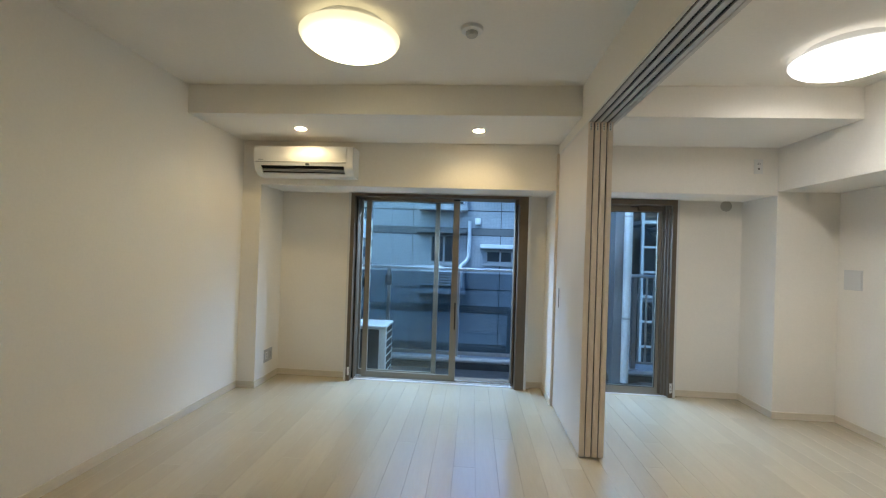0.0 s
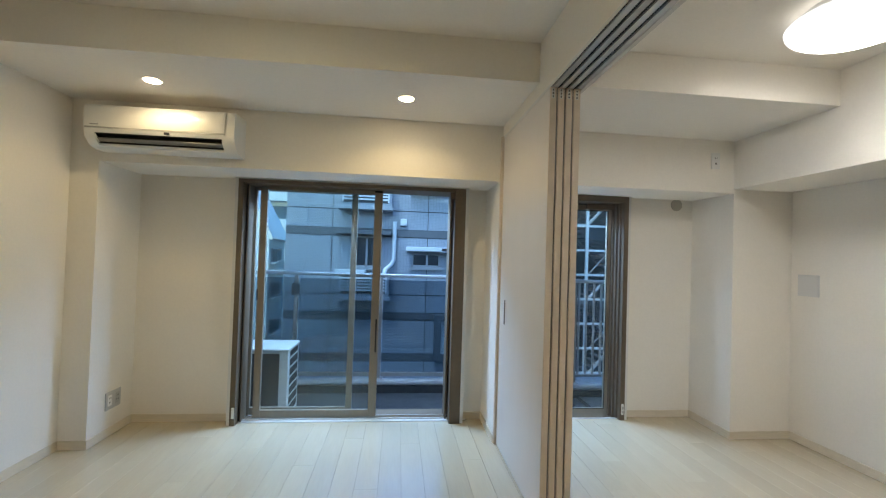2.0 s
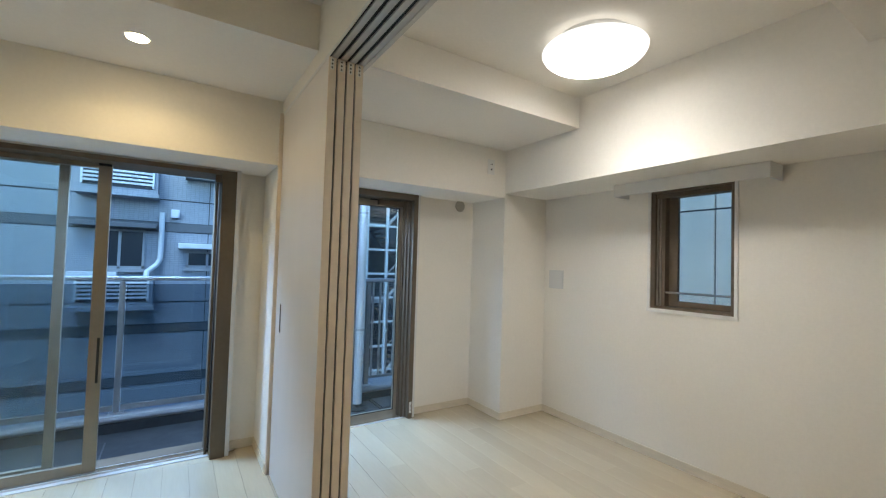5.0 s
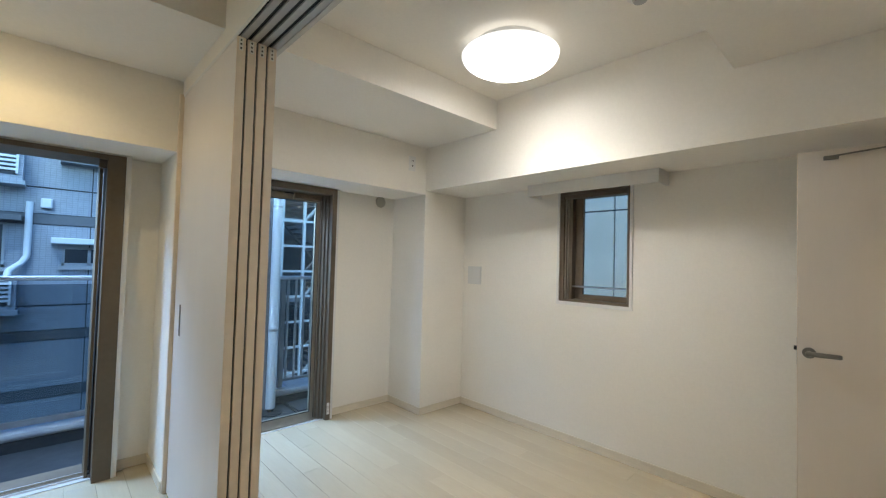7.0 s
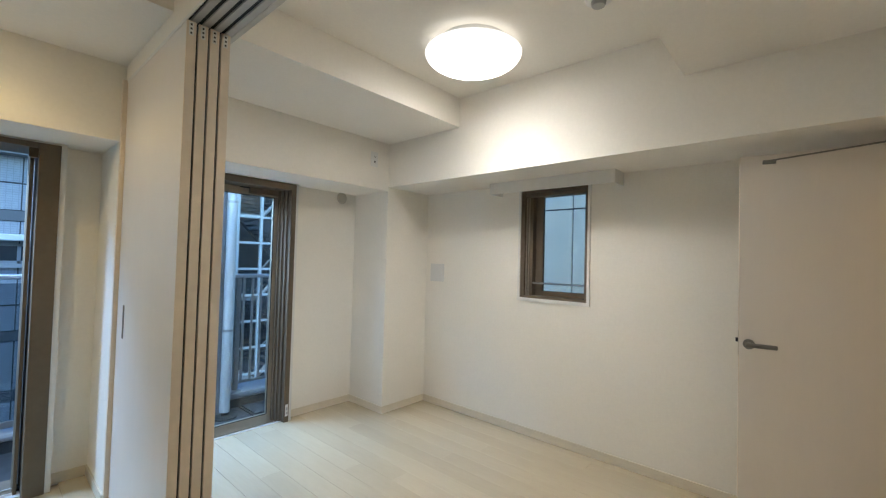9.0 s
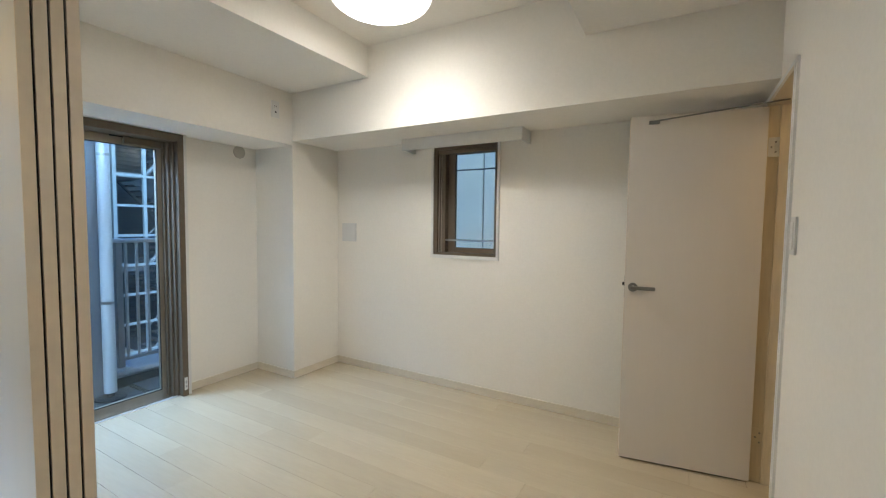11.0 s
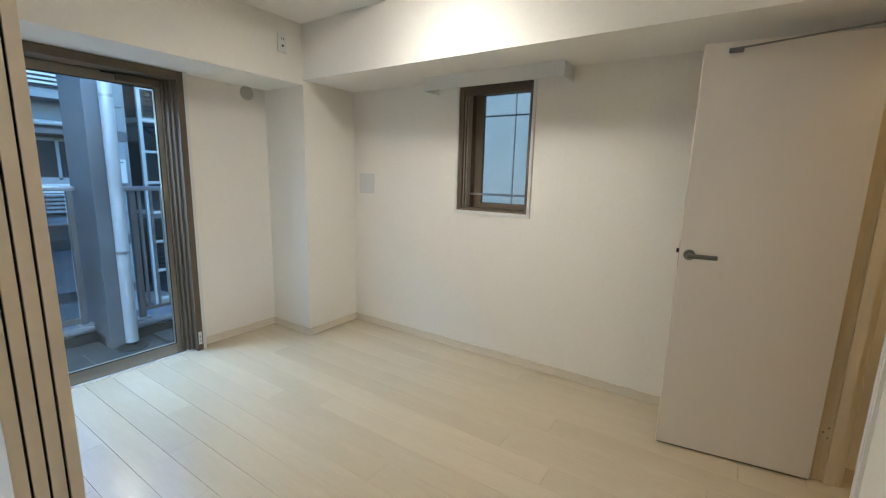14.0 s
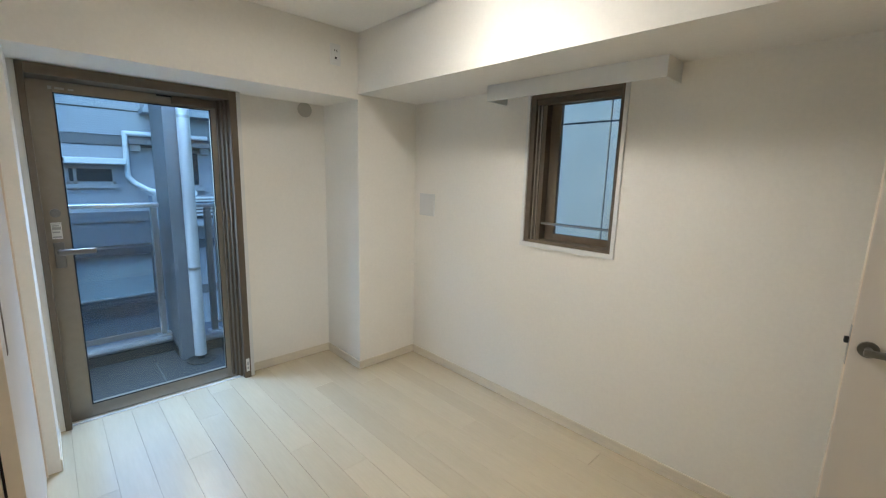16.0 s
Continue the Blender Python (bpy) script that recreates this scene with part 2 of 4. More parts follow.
# sub-floor; the boards lie on it
floor = solid("floor", boxes((XL - 0.15, XR + 0.15, YBACK - 0.15, YW, -0.2, -0.012)), PLANK_GAP, "pale cream wood laminate floor boards", "floor")

# header with sliding tracks between the rooms
hd = boxes((XP0, XP1, YD, YF, ZH + 0.012, ZC))
solid("header_beam", hd, WALLPAPER, "white header beam above the folding partition", "beam")
track = thing("track_rail", ((XP0 + XP1) / 2, (YD + YF) / 2, ZH + 0.012), "grey track rail with dark grooves under the header", "track", kind="structure")
PITCH = 0.0452
P0 = XP0 + 0.004
part("liner", boxes((XP0, P0, YD, YF, ZH - 0.004, ZH + 0.0118)), WHITE_TRIM, track)
for i in range(4):
    x = P0 + i * PITCH
    part("rail", boxes((x + 0.014, x + PITCH - 0.004, YD, YF, ZH, ZH + 0.011)), TRACK, track)
    part("groove", boxes((x if i == 0 else x - 0.004, x + 0.014, YD, YF, ZH + 0.009, ZH + 0.012)), DARK, track)
part("edge", boxes((P0 + 4 * PITCH - 0.004, XP1 + 0.012, YD, YF, ZH - 0.004, ZH + 0.011)), HEADER_TRIM, track)


# ---- ceiling lamps ----
def ceiling_lamp(at, name_mat, label, colour, power, shoulder, beam):
    x, y = at
    t = thing("ceiling_lamp", (x, y, ZC), label, "ceiling lamp", "ceiling lamps")
    bm = bmesh.new()
    lathe(bm, [(0.12, ZC - 0.045), (0.205, ZC - 0.045), (0.21, ZC - 0.04), (0.21, ZC), (0.1, ZC)], (x, y, 0), 48)
    part("base", bm, PLASTIC, t, smooth=True)
    bm = bmesh.new()
    prof = [(0.20, ZC - 0.046), (0.255, ZC - 0.050), (0.279, ZC - 0.057), (0.287, ZC - 0.066)]
    for i in range(1, 14):
        a = i / 14 * math.pi / 2
        prof.append((0.287 * math.cos(a), ZC - 0.066 - 0.096 * math.sin(a)))
    prof.append((0.01, ZC - 0.162))
    lathe(bm, prof, (x, y, 0), 56)
    part("shade", bm, dome_glow(name_mat, colour, power, at, shoulder), t, "glowing white acrylic dome shade", smooth=True)
    if beam:
        # the diodes shine mostly downwards
        sp = new("ceiling_lamp_beam", bpy.data.lights.new("ceiling_lamp_beam", "SPOT"))
        sp.data.energy, sp.data.color, sp.data.spot_size, sp.data.spot_blend, sp.data.shadow_soft_size = beam, colour, radians(155), 1.0, 0.10
        sp.matrix_world = look((x, y, ZC - 0.20), (x, y, 0))


ceiling_lamp((-0.7, 2.30), "warm_dome", "round warm white ceiling lamp, switched on", WARM, LAMP_L, 0.30, 0)
ceiling_lamp((2.235, 2.55), "cool_dome", "round white ceiling lamp, switched on", COOL, LAMP_R, 0.22, 13.5)


def downlight(x, y):
    t = thing("downlight", (x, y, ZB), "small recessed warm downlight, switched on", "downlight", "downlights in the beam")
    bm = bmesh.new()
    lathe(bm, [(0.047, ZB - 0.001), (0.047, ZB - 0.004), (0.056, ZB - 0.004), (0.056, ZB)], (x, y, 0), 32)
    part("rim", bm, PLASTIC, t)
    bm = bmesh.new()
    lathe(bm, [(0.001, ZB - 0.006), (0.045, ZB - 0.006), (0.045, ZB - 0.002)], (x, y, 0), 32)
    part("bulb", bm, glow("downlight_bulb", (1.0, 0.80, 0.50), 25.0), t)


downlight(-1.523, 3.546)
downlight(0.067, 3.546)
for x in (-1.523, 0.067):
    sp = new("downlight_beam", bpy.data.lights.new("downlight_beam", "SPOT"))
    sp.data.energy, sp.data.color, sp.data.spot_size, sp.data.spot_blend, sp.data.shadow_soft_size = 2.5, (1.0, 0.76, 0.38), radians(150), 0.45, 0.04
    sp.matrix_world = look((x, 3.546, ZB - 0.02), (x, 3.546, 0))


# ---- windows ----
def white_casing(name, x0, x1, top, y0):
    t = thing(name, ((x0 + x1) / 2, YW, 0), "thin white casing round the bronze window frame", "window trim", kind="structure")
    part("jamb_strip", boxes((x0 - 0.028, x0, y0 + 0.012, YW, 0.0, top + 0.0)), WHITE_TRIM, t)
    part("jamb_strip", boxes((x1, x1 + 0.028, y0 + 0.012, YW, 0.0, top + 0.0)), WHITE_TRIM, t)
    part("head_strip", boxes((x0 - 0.028, x1 + 0.028, y0 + 0.012, YW, top, ZN - 0.001)), WHITE_TRIM, t)


# large sliding window, both sashes pushed to one side
x0, x1, top = W1
YF1 = 4.372
white_casing("trim_window_1", x0, x1, top, YF1)
win = thing("window_1", ((x0 + x1) / 2, 4.5, 0), "bronze aluminium sliding balcony window, half open", "window", kind="structure")
fr = part("window_frame", boxes((x0, x0 + 0.042, YF1, 4.66, -0.03, top), (x1 - 0.095, x1, YF1, 4.66, -0.03, top), (x0 + 0.042, x1 - 0.095, YF1, 4.66, top - 0.032, top), bevel=0.003), BRONZE, win)
for k, (a, b) in enumerate(((x0 + 0.056, x0 + 0.066), (x1 - 0.125, x1 - 0.108))):
    part("frame_rib", boxes((a, b, 4.44 + 0.03 * k, 4.64, 0.0, top - 0.032), bevel=0.002), BRONZE, win)
part("seal_gap", boxes((x0 + 0.042, x0 + 0.056, 4.46, 4.62, 0.0, top - 0.032)), DARK, win)
part("outer_sill", boxes((x0 + 0.042, x1 - 0.095, 4.475, 4.72, -0.03, 0.003)), BRONZE, win)
part("window_sill", boxes((x0 + 0.042, x1 - 0.095, 4.435, 4.475, -0.03, 0.005), (x0 + 0.055, x1 - 0.095, 4.475, 4.483, 0.004, 0.016), (x0 + 0.055, x1 - 0.095, 4.545, 4.553, 0.004, 0.016)), ALU, win, "bright aluminium sliding track sill")
part("lock_plate", boxes((x0 + 0.016, x0 + 0.038, YF1 - 0.003, YF1, 0.06, 0.15), bevel=0.001), PLASTIC, win)


def sash(xa, xb, y, z0, z1, stile, lbl):
    s = part("sash", boxes((xa, xa + stile[0], y - 0.016, y + 0.016, z0, z1), (xb - stile[1], xb, y - 0.016, y + 0.016, z0, z1),
                           (xa + stile[0], xb - stile[1], y - 0.015, y + 0.015, z0, z0 + 0.062), (xa + stile[0], xb - stile[1], y - 0.015, y + 0.015, z1 - 0.032, z1), bevel=0.002), BRONZE_LIGHT, win, lbl)
    g = part("pane", boxes((xa + stile[0], xb - stile[1], y - 0.003, y + 0.003, z0 + 0.062, z1 - 0.032)), GLASS, s)
    g.visible_shadow = False
    return s


a = sash(-1.150, -0.107, 4.515, 0.018, 2.009, (0.058, 0.07), "inner sliding sash with clear glass")
b = sash(-1.224, -0.328, 4.585, 0.018, 2.009, (0.024, 0.052), "outer sliding sash with clear glass")
part("finger_pull", boxes((-0.135, -0.121, 4.494, 4.499, 0.585, 0.875), bevel=0.002), DARK, a)
part("latch", boxes((-1.155, -1.142, 4.498, 4.512, 1.02, 1.12), bevel=0.003), DARK, b)
part("top_stop", boxes((-0.175, -0.107, 4.49, 4.499, 1.994, 2.008)), DARK, a)
part("corner_stop", boxes((x1 - 0.135, x1 - 0.095, YF1 + 0.03, YF1 + 0.06, top - 0.085, top - 0.032)), BRONZE, win)

# hinged balcony door
x0, x1, top = W2
YF2 = 4.405
white_casing("trim_door_1", x0, x1, top, YF2)
bd = thing("door_1", ((x0 + x1) / 2, 4.5, 0), "bronze aluminium balcony door with full clear glass", "door", kind="structure")
part("door_frame", boxes((x0, x0 + 0.03, YF2, 4.66, -0.03, top), (x1 - 0.045, x1, YF2, 4.66, -0.03, top), (x0 + 0.03, x1 - 0.045, YF2, 4.66, top - 0.055, top), bevel=0.003), BRONZE, bd)
for k in range(3):
    part("frame_rib", boxes((x1 - 0.045 - 0.016 * (k + 1), x1 - 0.048 - 0.016 * k, 4.45 + 0.035 * k, 4.64, 0.0, top - 0.055), bevel=0.0015), BRONZE, bd)
part("outer_sill", boxes((x0 + 0.03, x1 - 0.045, 4.51, 4.72, -0.06, -0.032)), BRONZE, bd)
part("threshold", boxes((x0 + 0.03, x1 - 0.045, 4.449, 4.466, -0.03, 0.005), (x0 + 0.03, x1 - 0.045, 4.466, 4.51, -0.06, -0.022)), ALU, bd, "bright aluminium door threshold")
part("lock_plate", boxes((x1 - 0.034, x1 - 0.010, YF2 - 0.003, YF2, 0.05, 0.15), bevel=0.001), PLASTIC, bd)
part("lock_dot", boxes((x1 - 0.027, x1 - 0.017, YF2 - 0.005, YF2 - 0.003, 0.07, 0.085), (x1 - 0.027, x1 - 0.017, YF2 - 0.005, YF2 - 0.003, 0.10, 0.125)), PLASTIC_GREY, bd)
GX0, GX1, GZ0, GZ1, GY = 1.240, 2.026, 0.057, 1.930, 4.572
leaf = part("leaf", boxes((1.132, GX0, GY - 0.022, GY + 0.022, -0.026, 1.99), (GX1, 2.094, GY - 0.022, GY + 0.022, -0.026, 1.99), (GX0, GX1, GY - 0.022, GY + 0.022, -0.026, GZ0), (GX0, GX1, GY - 0.022, GY + 0.022, GZ1, 1.99), bevel=0.002), BRONZE_LIGHT, bd, "champagne aluminium door leaf")
g = part("pane", boxes((GX0, GX1, GY - 0.003, GY + 0.003, GZ0, GZ1)), GLASS, leaf)
g.visible_shadow = False
part("gasket", boxes((GX0, GX0 + 0.006, GY - 0.024, GY - 0.02, GZ0, GZ1), (GX1 - 0.006, GX1, GY - 0.024, GY - 0.02, GZ0, GZ1), (GX0, GX1, GY - 0.024, GY - 0.02, GZ0, GZ0 + 0.006), (GX0, GX1, GY - 0.024, GY - 0.02, GZ1 - 0.006, GZ1)), DARK, leaf)
bm = boxes((1.80, 2.05, GY - 0.062, GY - 0.022, 1.94, 1.988), bevel=0.004)
part("door_closer", bm, BRONZE, bd, "bronze door closer box")
part("closer_arm", boxes((1.72, 1.80, GY - 0.05, GY - 0.04, 1.978, 1.986)), DARK, bd)
bm = bmesh.new()
rod(bm, (1.186, GY - 0.05, 1.265), (1.186, GY - 0.022, 1.265), 0.024, 24)
box(bm, 1.182, 1.190, GY - 0.062, GY - 0.05, 1.248, 1.282, 0.002)
part("thumb_turn", bm, DARKSTEEL, leaf, smooth=True)
h = part("lever_handle", boxes((1.160, 1.208, GY - 0.036, GY - 0.022, 0.945, 1.095), bevel=0.005), DARKSTEEL, leaf, "dark satin steel lever handle")
bm = bmesh.new()
rod(bm, (1.186, GY - 0.075, 1.042), (1.186, GY - 0.03, 1.042), 0.014, 16)
box(bm, 1.172, 1.345, GY - 0.090, GY - 0.068, 1.026, 1.058, 0.007)
part("lever", bm, DARKSTEEL, h)
st = part("sticker", boxes((1.160, 1.206, GY - 0.0235, GY - 0.022, 1.115, 1.21)), PLASTIC, leaf, "white printed notice sticker")
for k, (za, zb) in enumerate(((1.200, 1.204), (1.188, 1.195), (1.168, 1.184), (1.150, 1.158), (1.122, 1.130))):
    part("text_bar", boxes((1.164, 1.202 - 0.006 * (k % 2), GY - 0.0245, GY - 0.0235, za, zb)), PLASTIC_GREY, st)
part("notice_label", boxes((1.222, 1.238, GY - 0.0235, GY - 0.022, 1.945, 1.962), (1.250, 1.290, GY - 0.0235, GY - 0.022, 1.947, 1.959), (1.305, 1.330, GY - 0.0235, GY - 0.022, 1.947, 1.957)), PLASTIC_GREY, leaf)

# small wired-glass window
y0, y1, z0, z1 = SW
sw = thing("window_2", (XR, (y0 + y1) / 2, z0), "small bronze window with wired glass and white casing", "window", kind="structure")
c = 0.022
part("casing", boxes((XR - 0.014, XR + 0.004, y0 - c, y0, z0 - c, z1), (XR - 0.014, XR + 0.004, y1, y1 + c, z0 - c, z1), (XR - 0.015, XR + 0.004, y0 - c - 0.002, y1 + c + 0.002, z0 - c - 0.006, z0 - 0.0), bevel=0.002), WHITE_TRIM, sw, "white window casing")
part("window_frame", boxes((XR - 0.004, XR + 0.14, y0, y0 + 0.022, z0, z1), (XR - 0.004, XR + 0.14, y1 - 0.035, y1, z0, z1), (XR - 0.004, XR + 0.14, y0 + 0.022, y1 - 0.035, z0, z0 + 0.02), (XR - 0.004, XR + 0.14, y0 + 0.022, y1 - 0.035, z1 - 0.028, z1), bevel=0.002), BRONZE, sw)
part("frame_rib", boxes((XR + 0.03, XR + 0.14, y1 - 0.095, y1 - 0.042, z0 + 0.02, z1 - 0.03)), BRONZE, sw)
part("frame_rib", boxes((XR + 0.03, XR + 0.14, y0 + 0.022, y0 + 0.030, z0 + 0.02, z1 - 0.028)), BRONZE, sw)
for k in range(2):
    part("frame_rib", boxes((XR + 0.008 + 0.012 * k, XR + 0.03, y1 - 0.052 - 0.017 * k, y1 - 0.042 - 0.017 * k, z0 + 0.02, z1 - 0.03), bevel=0.0015), BRONZE_LIGHT, sw)
part("screen_cassette", boxes((XR + 0.002, XR + 0.045, y0 + 0.024, y1 - 0.037, z1 - 0.062, z1 - 0.029), bevel=0.004), BRONZE, sw, "bronze insect screen cassette")
SX = XR + 0.075
ya, yb, za, zb = y0 + 0.022, y1 - 0.100, z0 + 0.022, z1 - 0.030
s = part("sash", boxes((SX, SX + 0.03, ya, ya + 0.034, za, zb), (SX, SX + 0.03, yb - 0.066, yb, za, zb), (SX, SX + 0.03, ya + 0.034, yb - 0.066, za, za + 0.04), (SX, SX + 0.03, ya + 0.034, yb - 0.066, zb - 0.03, zb), bevel=0.002), BRONZE, sw)
gy0, gy1, gz0, gz1 = ya + 0.034, yb - 0.066, za + 0.04, zb - 0.03
g = part("pane", boxes((SX + 0.012, SX + 0.018, gy0, gy1, gz0, gz1)), GLASS, s)
g.visible_shadow = False
bm = bmesh.new()
step, hgt = 0.022, gz1 - gz0
for sgn in (1, -1):
    k = gy0 - (hgt if sgn > 0 else 0)
    while k < gy1 + (0 if sgn > 0 else hgt):
        lo, hi = max(gy0, k) if sgn > 0 else min(gy1, k), None
        ta = max(0.0, (gy0 - k) * sgn) if sgn > 0 else max(0.0, k - gy1)
        tb = min(hgt, (gy1 - k)) if sgn > 0 else min(hgt, k - gy0)
        if tb > ta + 0.005:
            w = 0.0006
            pa, pb = (k + sgn * ta, gz0 + ta), (k + sgn * tb, gz0 + tb)
            v = [bm.verts.new((SX + 0.0115, pa[0] - w, pa[1])), bm.verts.new((SX + 0.0115, pa[0] + w, pa[1])), bm.verts.new((SX + 0.0115, pb[0] + w, pb[1])), bm.verts.new((SX + 0.0115, pb[0] - w, pb[1]))]
            bm.faces.new(v)
        k += step
part("glass_wire", bm, STEEL, s, "fine diamond wire mesh in the glass")
bm = bmesh.new()
rod(bm, (XR + 0.045, y0 + 0.022, z0 + 0.125), (XR + 0.045, y1 - 0.05, z0 + 0.125), 0.008, 16)
part("guard_bar", bm, STEEL, sw, "steel guard bar across the window", smooth=True)
part("window_latch", boxes((XR + 0.0, XR + 0.02, y0 + 0.002, y0 + 0.014, z1 - 0.13, z1 - 0.07), bevel=0.002), DARK, sw)
part("window_latch", boxes((XR + 0.0, XR + 0.02, y1 - 0.03, y1 - 0.016, z1 - 0.16, z1 - 0.12), bevel=0.002), DARK, sw)

# blind box over it
cb = thing("curtain_box", (XR, 2.57, 2.0), "white box pelmet above the small window", "curtain box")
part("front_board", boxes((3.2, 3.214, 2.045, 3.09, 1.995, ZS - 0.001), bevel=0.0015), WHITE_TRIM, cb)
part("end_board", boxes((3.214, XR, 2.045, 2.06, 1.995, ZS - 0.001), bevel=0.0015), WHITE_TRIM, cb)
part("end_board", boxes((3.214, XR, 3.075, 3.09, 1.995, ZS - 0.001), bevel=0.0015), WHITE_TRIM, cb)
part("top_board", boxes((3.214, XR, 2.06, 3.075, ZS - 0.016, ZS - 0.001)), WHITE_TRIM, cb)

# ---- sliding partition panels ----
PY0, PY1 = 2.968, 3.962
PX = 0.848
for i in range(4):
    px = PX + i * PITCH
    sp = thing("sliding_panel", (px + 0.018, (PY0 + PY1) / 2, 0.006), "cream laminate sliding partition panel, stacked open", "sliding panel", "stacked partition panels")
    part("board", boxes((px, px + 0.036, PY0 + 0.006, PY1, 0.008, ZH - 0.001), bevel=0.001), PANEL, sp)
    part("edge_band", boxes((px - 0.0005, px + 0.0365, PY0, PY0 + 0.006, 0.008, ZH - 0.001), bevel=0.001), PANEL_EDGE, sp)
    part("floor_guide", boxes((px + 0.010, px + 0.024, PY0 + 0.05, PY1 - 0.05, 0.0, 0.008)), DARK, sp)
    rl = part("roller_bracket", boxes((px + 0.008, px + 0.025, PY0 - 0.001, PY0, ZH - 0.062, ZH - 0.006)), WHITE_TRIM, sp)
    for k in range(3):
        part("screw", boxes((px + 0.013, px + 0.020, PY0 - 0.002, PY0 - 0.001, ZH - 0.056 + 0.018 * k, ZH - 0.048 + 0.018 * k)), DARK, rl)
    if i < 3:
        part("brush_seal", boxes((px + 0.037, px + PITCH - 0.001, PY0 + 0.012, PY0 + 0.03, 0.01, ZH - 0.004)), DARK, sp)
    if i == 0:
        part("finger_pull", boxes((px - 0.0015, px, 3.80, 3.832, 0.955, 1.135), bevel=0.0005), BRONZE, sp, "dark bronze recessed finger pull")
    if i == 3:
        part("finger_pull", boxes((px + 0.036, px + 0.0375, PY0 + 0.12, PY0 + 0.15, 0.955, 1.135), bevel=0.0005), BRONZE, sp, "dark bronze recessed finger pull")
jb = thing("trim_jamb", (0.94, 3.978, 0), "pale wood jamb behind the stacked panels", "jamb", kind="structure")
part("jamb_board", boxes((0.826, 1.026, 3.966, YF, 0.0, ZH + 0.01), bevel=0.002), PANEL_EDGE, jb)

# ---- inner door ----
hx, hy = 3.078, 0.676
ang = math.degrees(math.atan2(-(2.964 - 3.054), 1.322 - 0.696))
door = thing("door_2", (hx, hy, 0), "cream laminate hinged door, standing open against the wall", "door", kind="structure")
rot = pose(hx, hy, 0, 0, 0, ang)  # hinge


def in_leaf(name, bm, mat, parent, label="", smooth=False):
    bm.transform(rot)
    return part(name, bm, mat, parent, label, smooth)


dl = in_leaf("leaf", boxes((-0.018, 0.018, -0.004, 0.648, 0.01, 2.012), bevel=0.0015), DOOR_WOOD, door)
in_leaf("edge_strip", boxes((-0.017, 0.017, 0.648, 0.6495, 0.01, 2.012)), PANEL_EDGE, dl)
in_leaf("drop_seal", boxes((-0.012, 0.012, 0.03, 0.64, 0.004, 0.010)), DARK, dl)
bm = bmesh.new()
rod(bm, (-0.026, 0.606, 1.035), (-0.018, 0.606, 1.035), 0.026, 28)
rod(bm, (-0.062, 0.606, 1.035), (-0.026, 0.606, 1.035), 0.010, 16)
hd = in_leaf("handle_rose", bm, DARKSTEEL, dl, "round dark satin steel handle rose", smooth=True)
bm = bmesh.new()
box(bm, -0.070, -0.054, 0.492, 0.622, 1.024, 1.046, 0.006)
in_leaf("lever", bm, DARKSTEEL, hd, smooth=True)
in_leaf("latch_plate", boxes((-0.011, 0.011, 0.649, 0.651, 0.97, 1.10)), STEEL, dl)
in_leaf("latch_bolt", boxes((-0.008, 0.008, 0.650, 0.662, 1.04, 1.06), bevel=0.002), DARK, dl)
in_leaf("stay_bracket", boxes((-0.034, -0.018, 0.50, 0.555, 1.962, 1.982), bevel=0.003), DARKSTEEL, dl)
bm = bmesh.new()
pa = rot @ Vector((-0.028, 0.53, 1.978))
rod(bm, pa, (2.98, 0.60, 2.022), 0.0042, 10)
part("door_stay", bm, DARKSTEEL, door, "thin steel door stay arm", smooth=True)
for za, mat in ((1.76, ALU), (0.20, JAMB_WOOD)):
    hg = part("hinge", boxes((DX1 - 0.0245, DX1 - 0.022, YD - 0.052, YD + 0.002, za, za + 0.10), bevel=0.0008), mat, door)
    part("knuckle", rod(bmesh.new(), (DX1 - 0.028, YD + 0.016, za), (DX1 - 0.028, YD + 0.016, za + 0.10), 0.006, 10), mat, hg)
    for k in range(3):
        part("screw", boxes((DX1 - 0.0252, DX1 - 0.0244, YD - 0.034 + 0.018 * (k % 2), YD - 0.026 + 0.018 * (k % 2), za + 0.02 + 0.026 * k, za + 0.028 + 0.026 * k)), DARKSTEEL, hg)
df = thing("trim_door_2", (2.8, YD, 0), "pale wood door frame of the hall doorway", "door frame", kind="structure")
part("jamb", boxes((DX1 - 0.022, DX1, YD - 0.112, YD + 0.012, 0.0, DZ), bevel=0.002), JAMB_WOOD, df)
part("jamb", boxes((DX0, DX0 + 0.022, YD - 0.112, YD + 0.012, 0.0, DZ), bevel=0.002), WHITE_TRIM, df)
part("head", boxes((DX0 + 0.022, DX1 - 0.022, YD - 0.112, YD + 0.012, DZ - 0.022, DZ), bevel=0.002), JAMB_WOOD, df)
part("door_stop", boxes((DX1 - 0.034, DX1 - 0.022, YD - 0.085, YD - 0.045, 0.0, DZ - 0.022)), JAMB_WOOD, df)
part("casing", boxes((DX0 - 0.018, DX0, YD - 0.002, YD + 0.010, 0.0, DZ + 0.02), (DX0 - 0.018, DX1, YD - 0.002, YD + 0.010, DZ, DZ + 0.02)), WHITE_TRIM, df)

# ---- skirting boards ----
BH, BT = 0.062, 0.010


def skirting(*rows):
    solid("baseboard", boxes(*rows, bevel=0.0012), BASEBOARD, "low pale wood skirting board along the wall", "skirting", group="skirting boards")


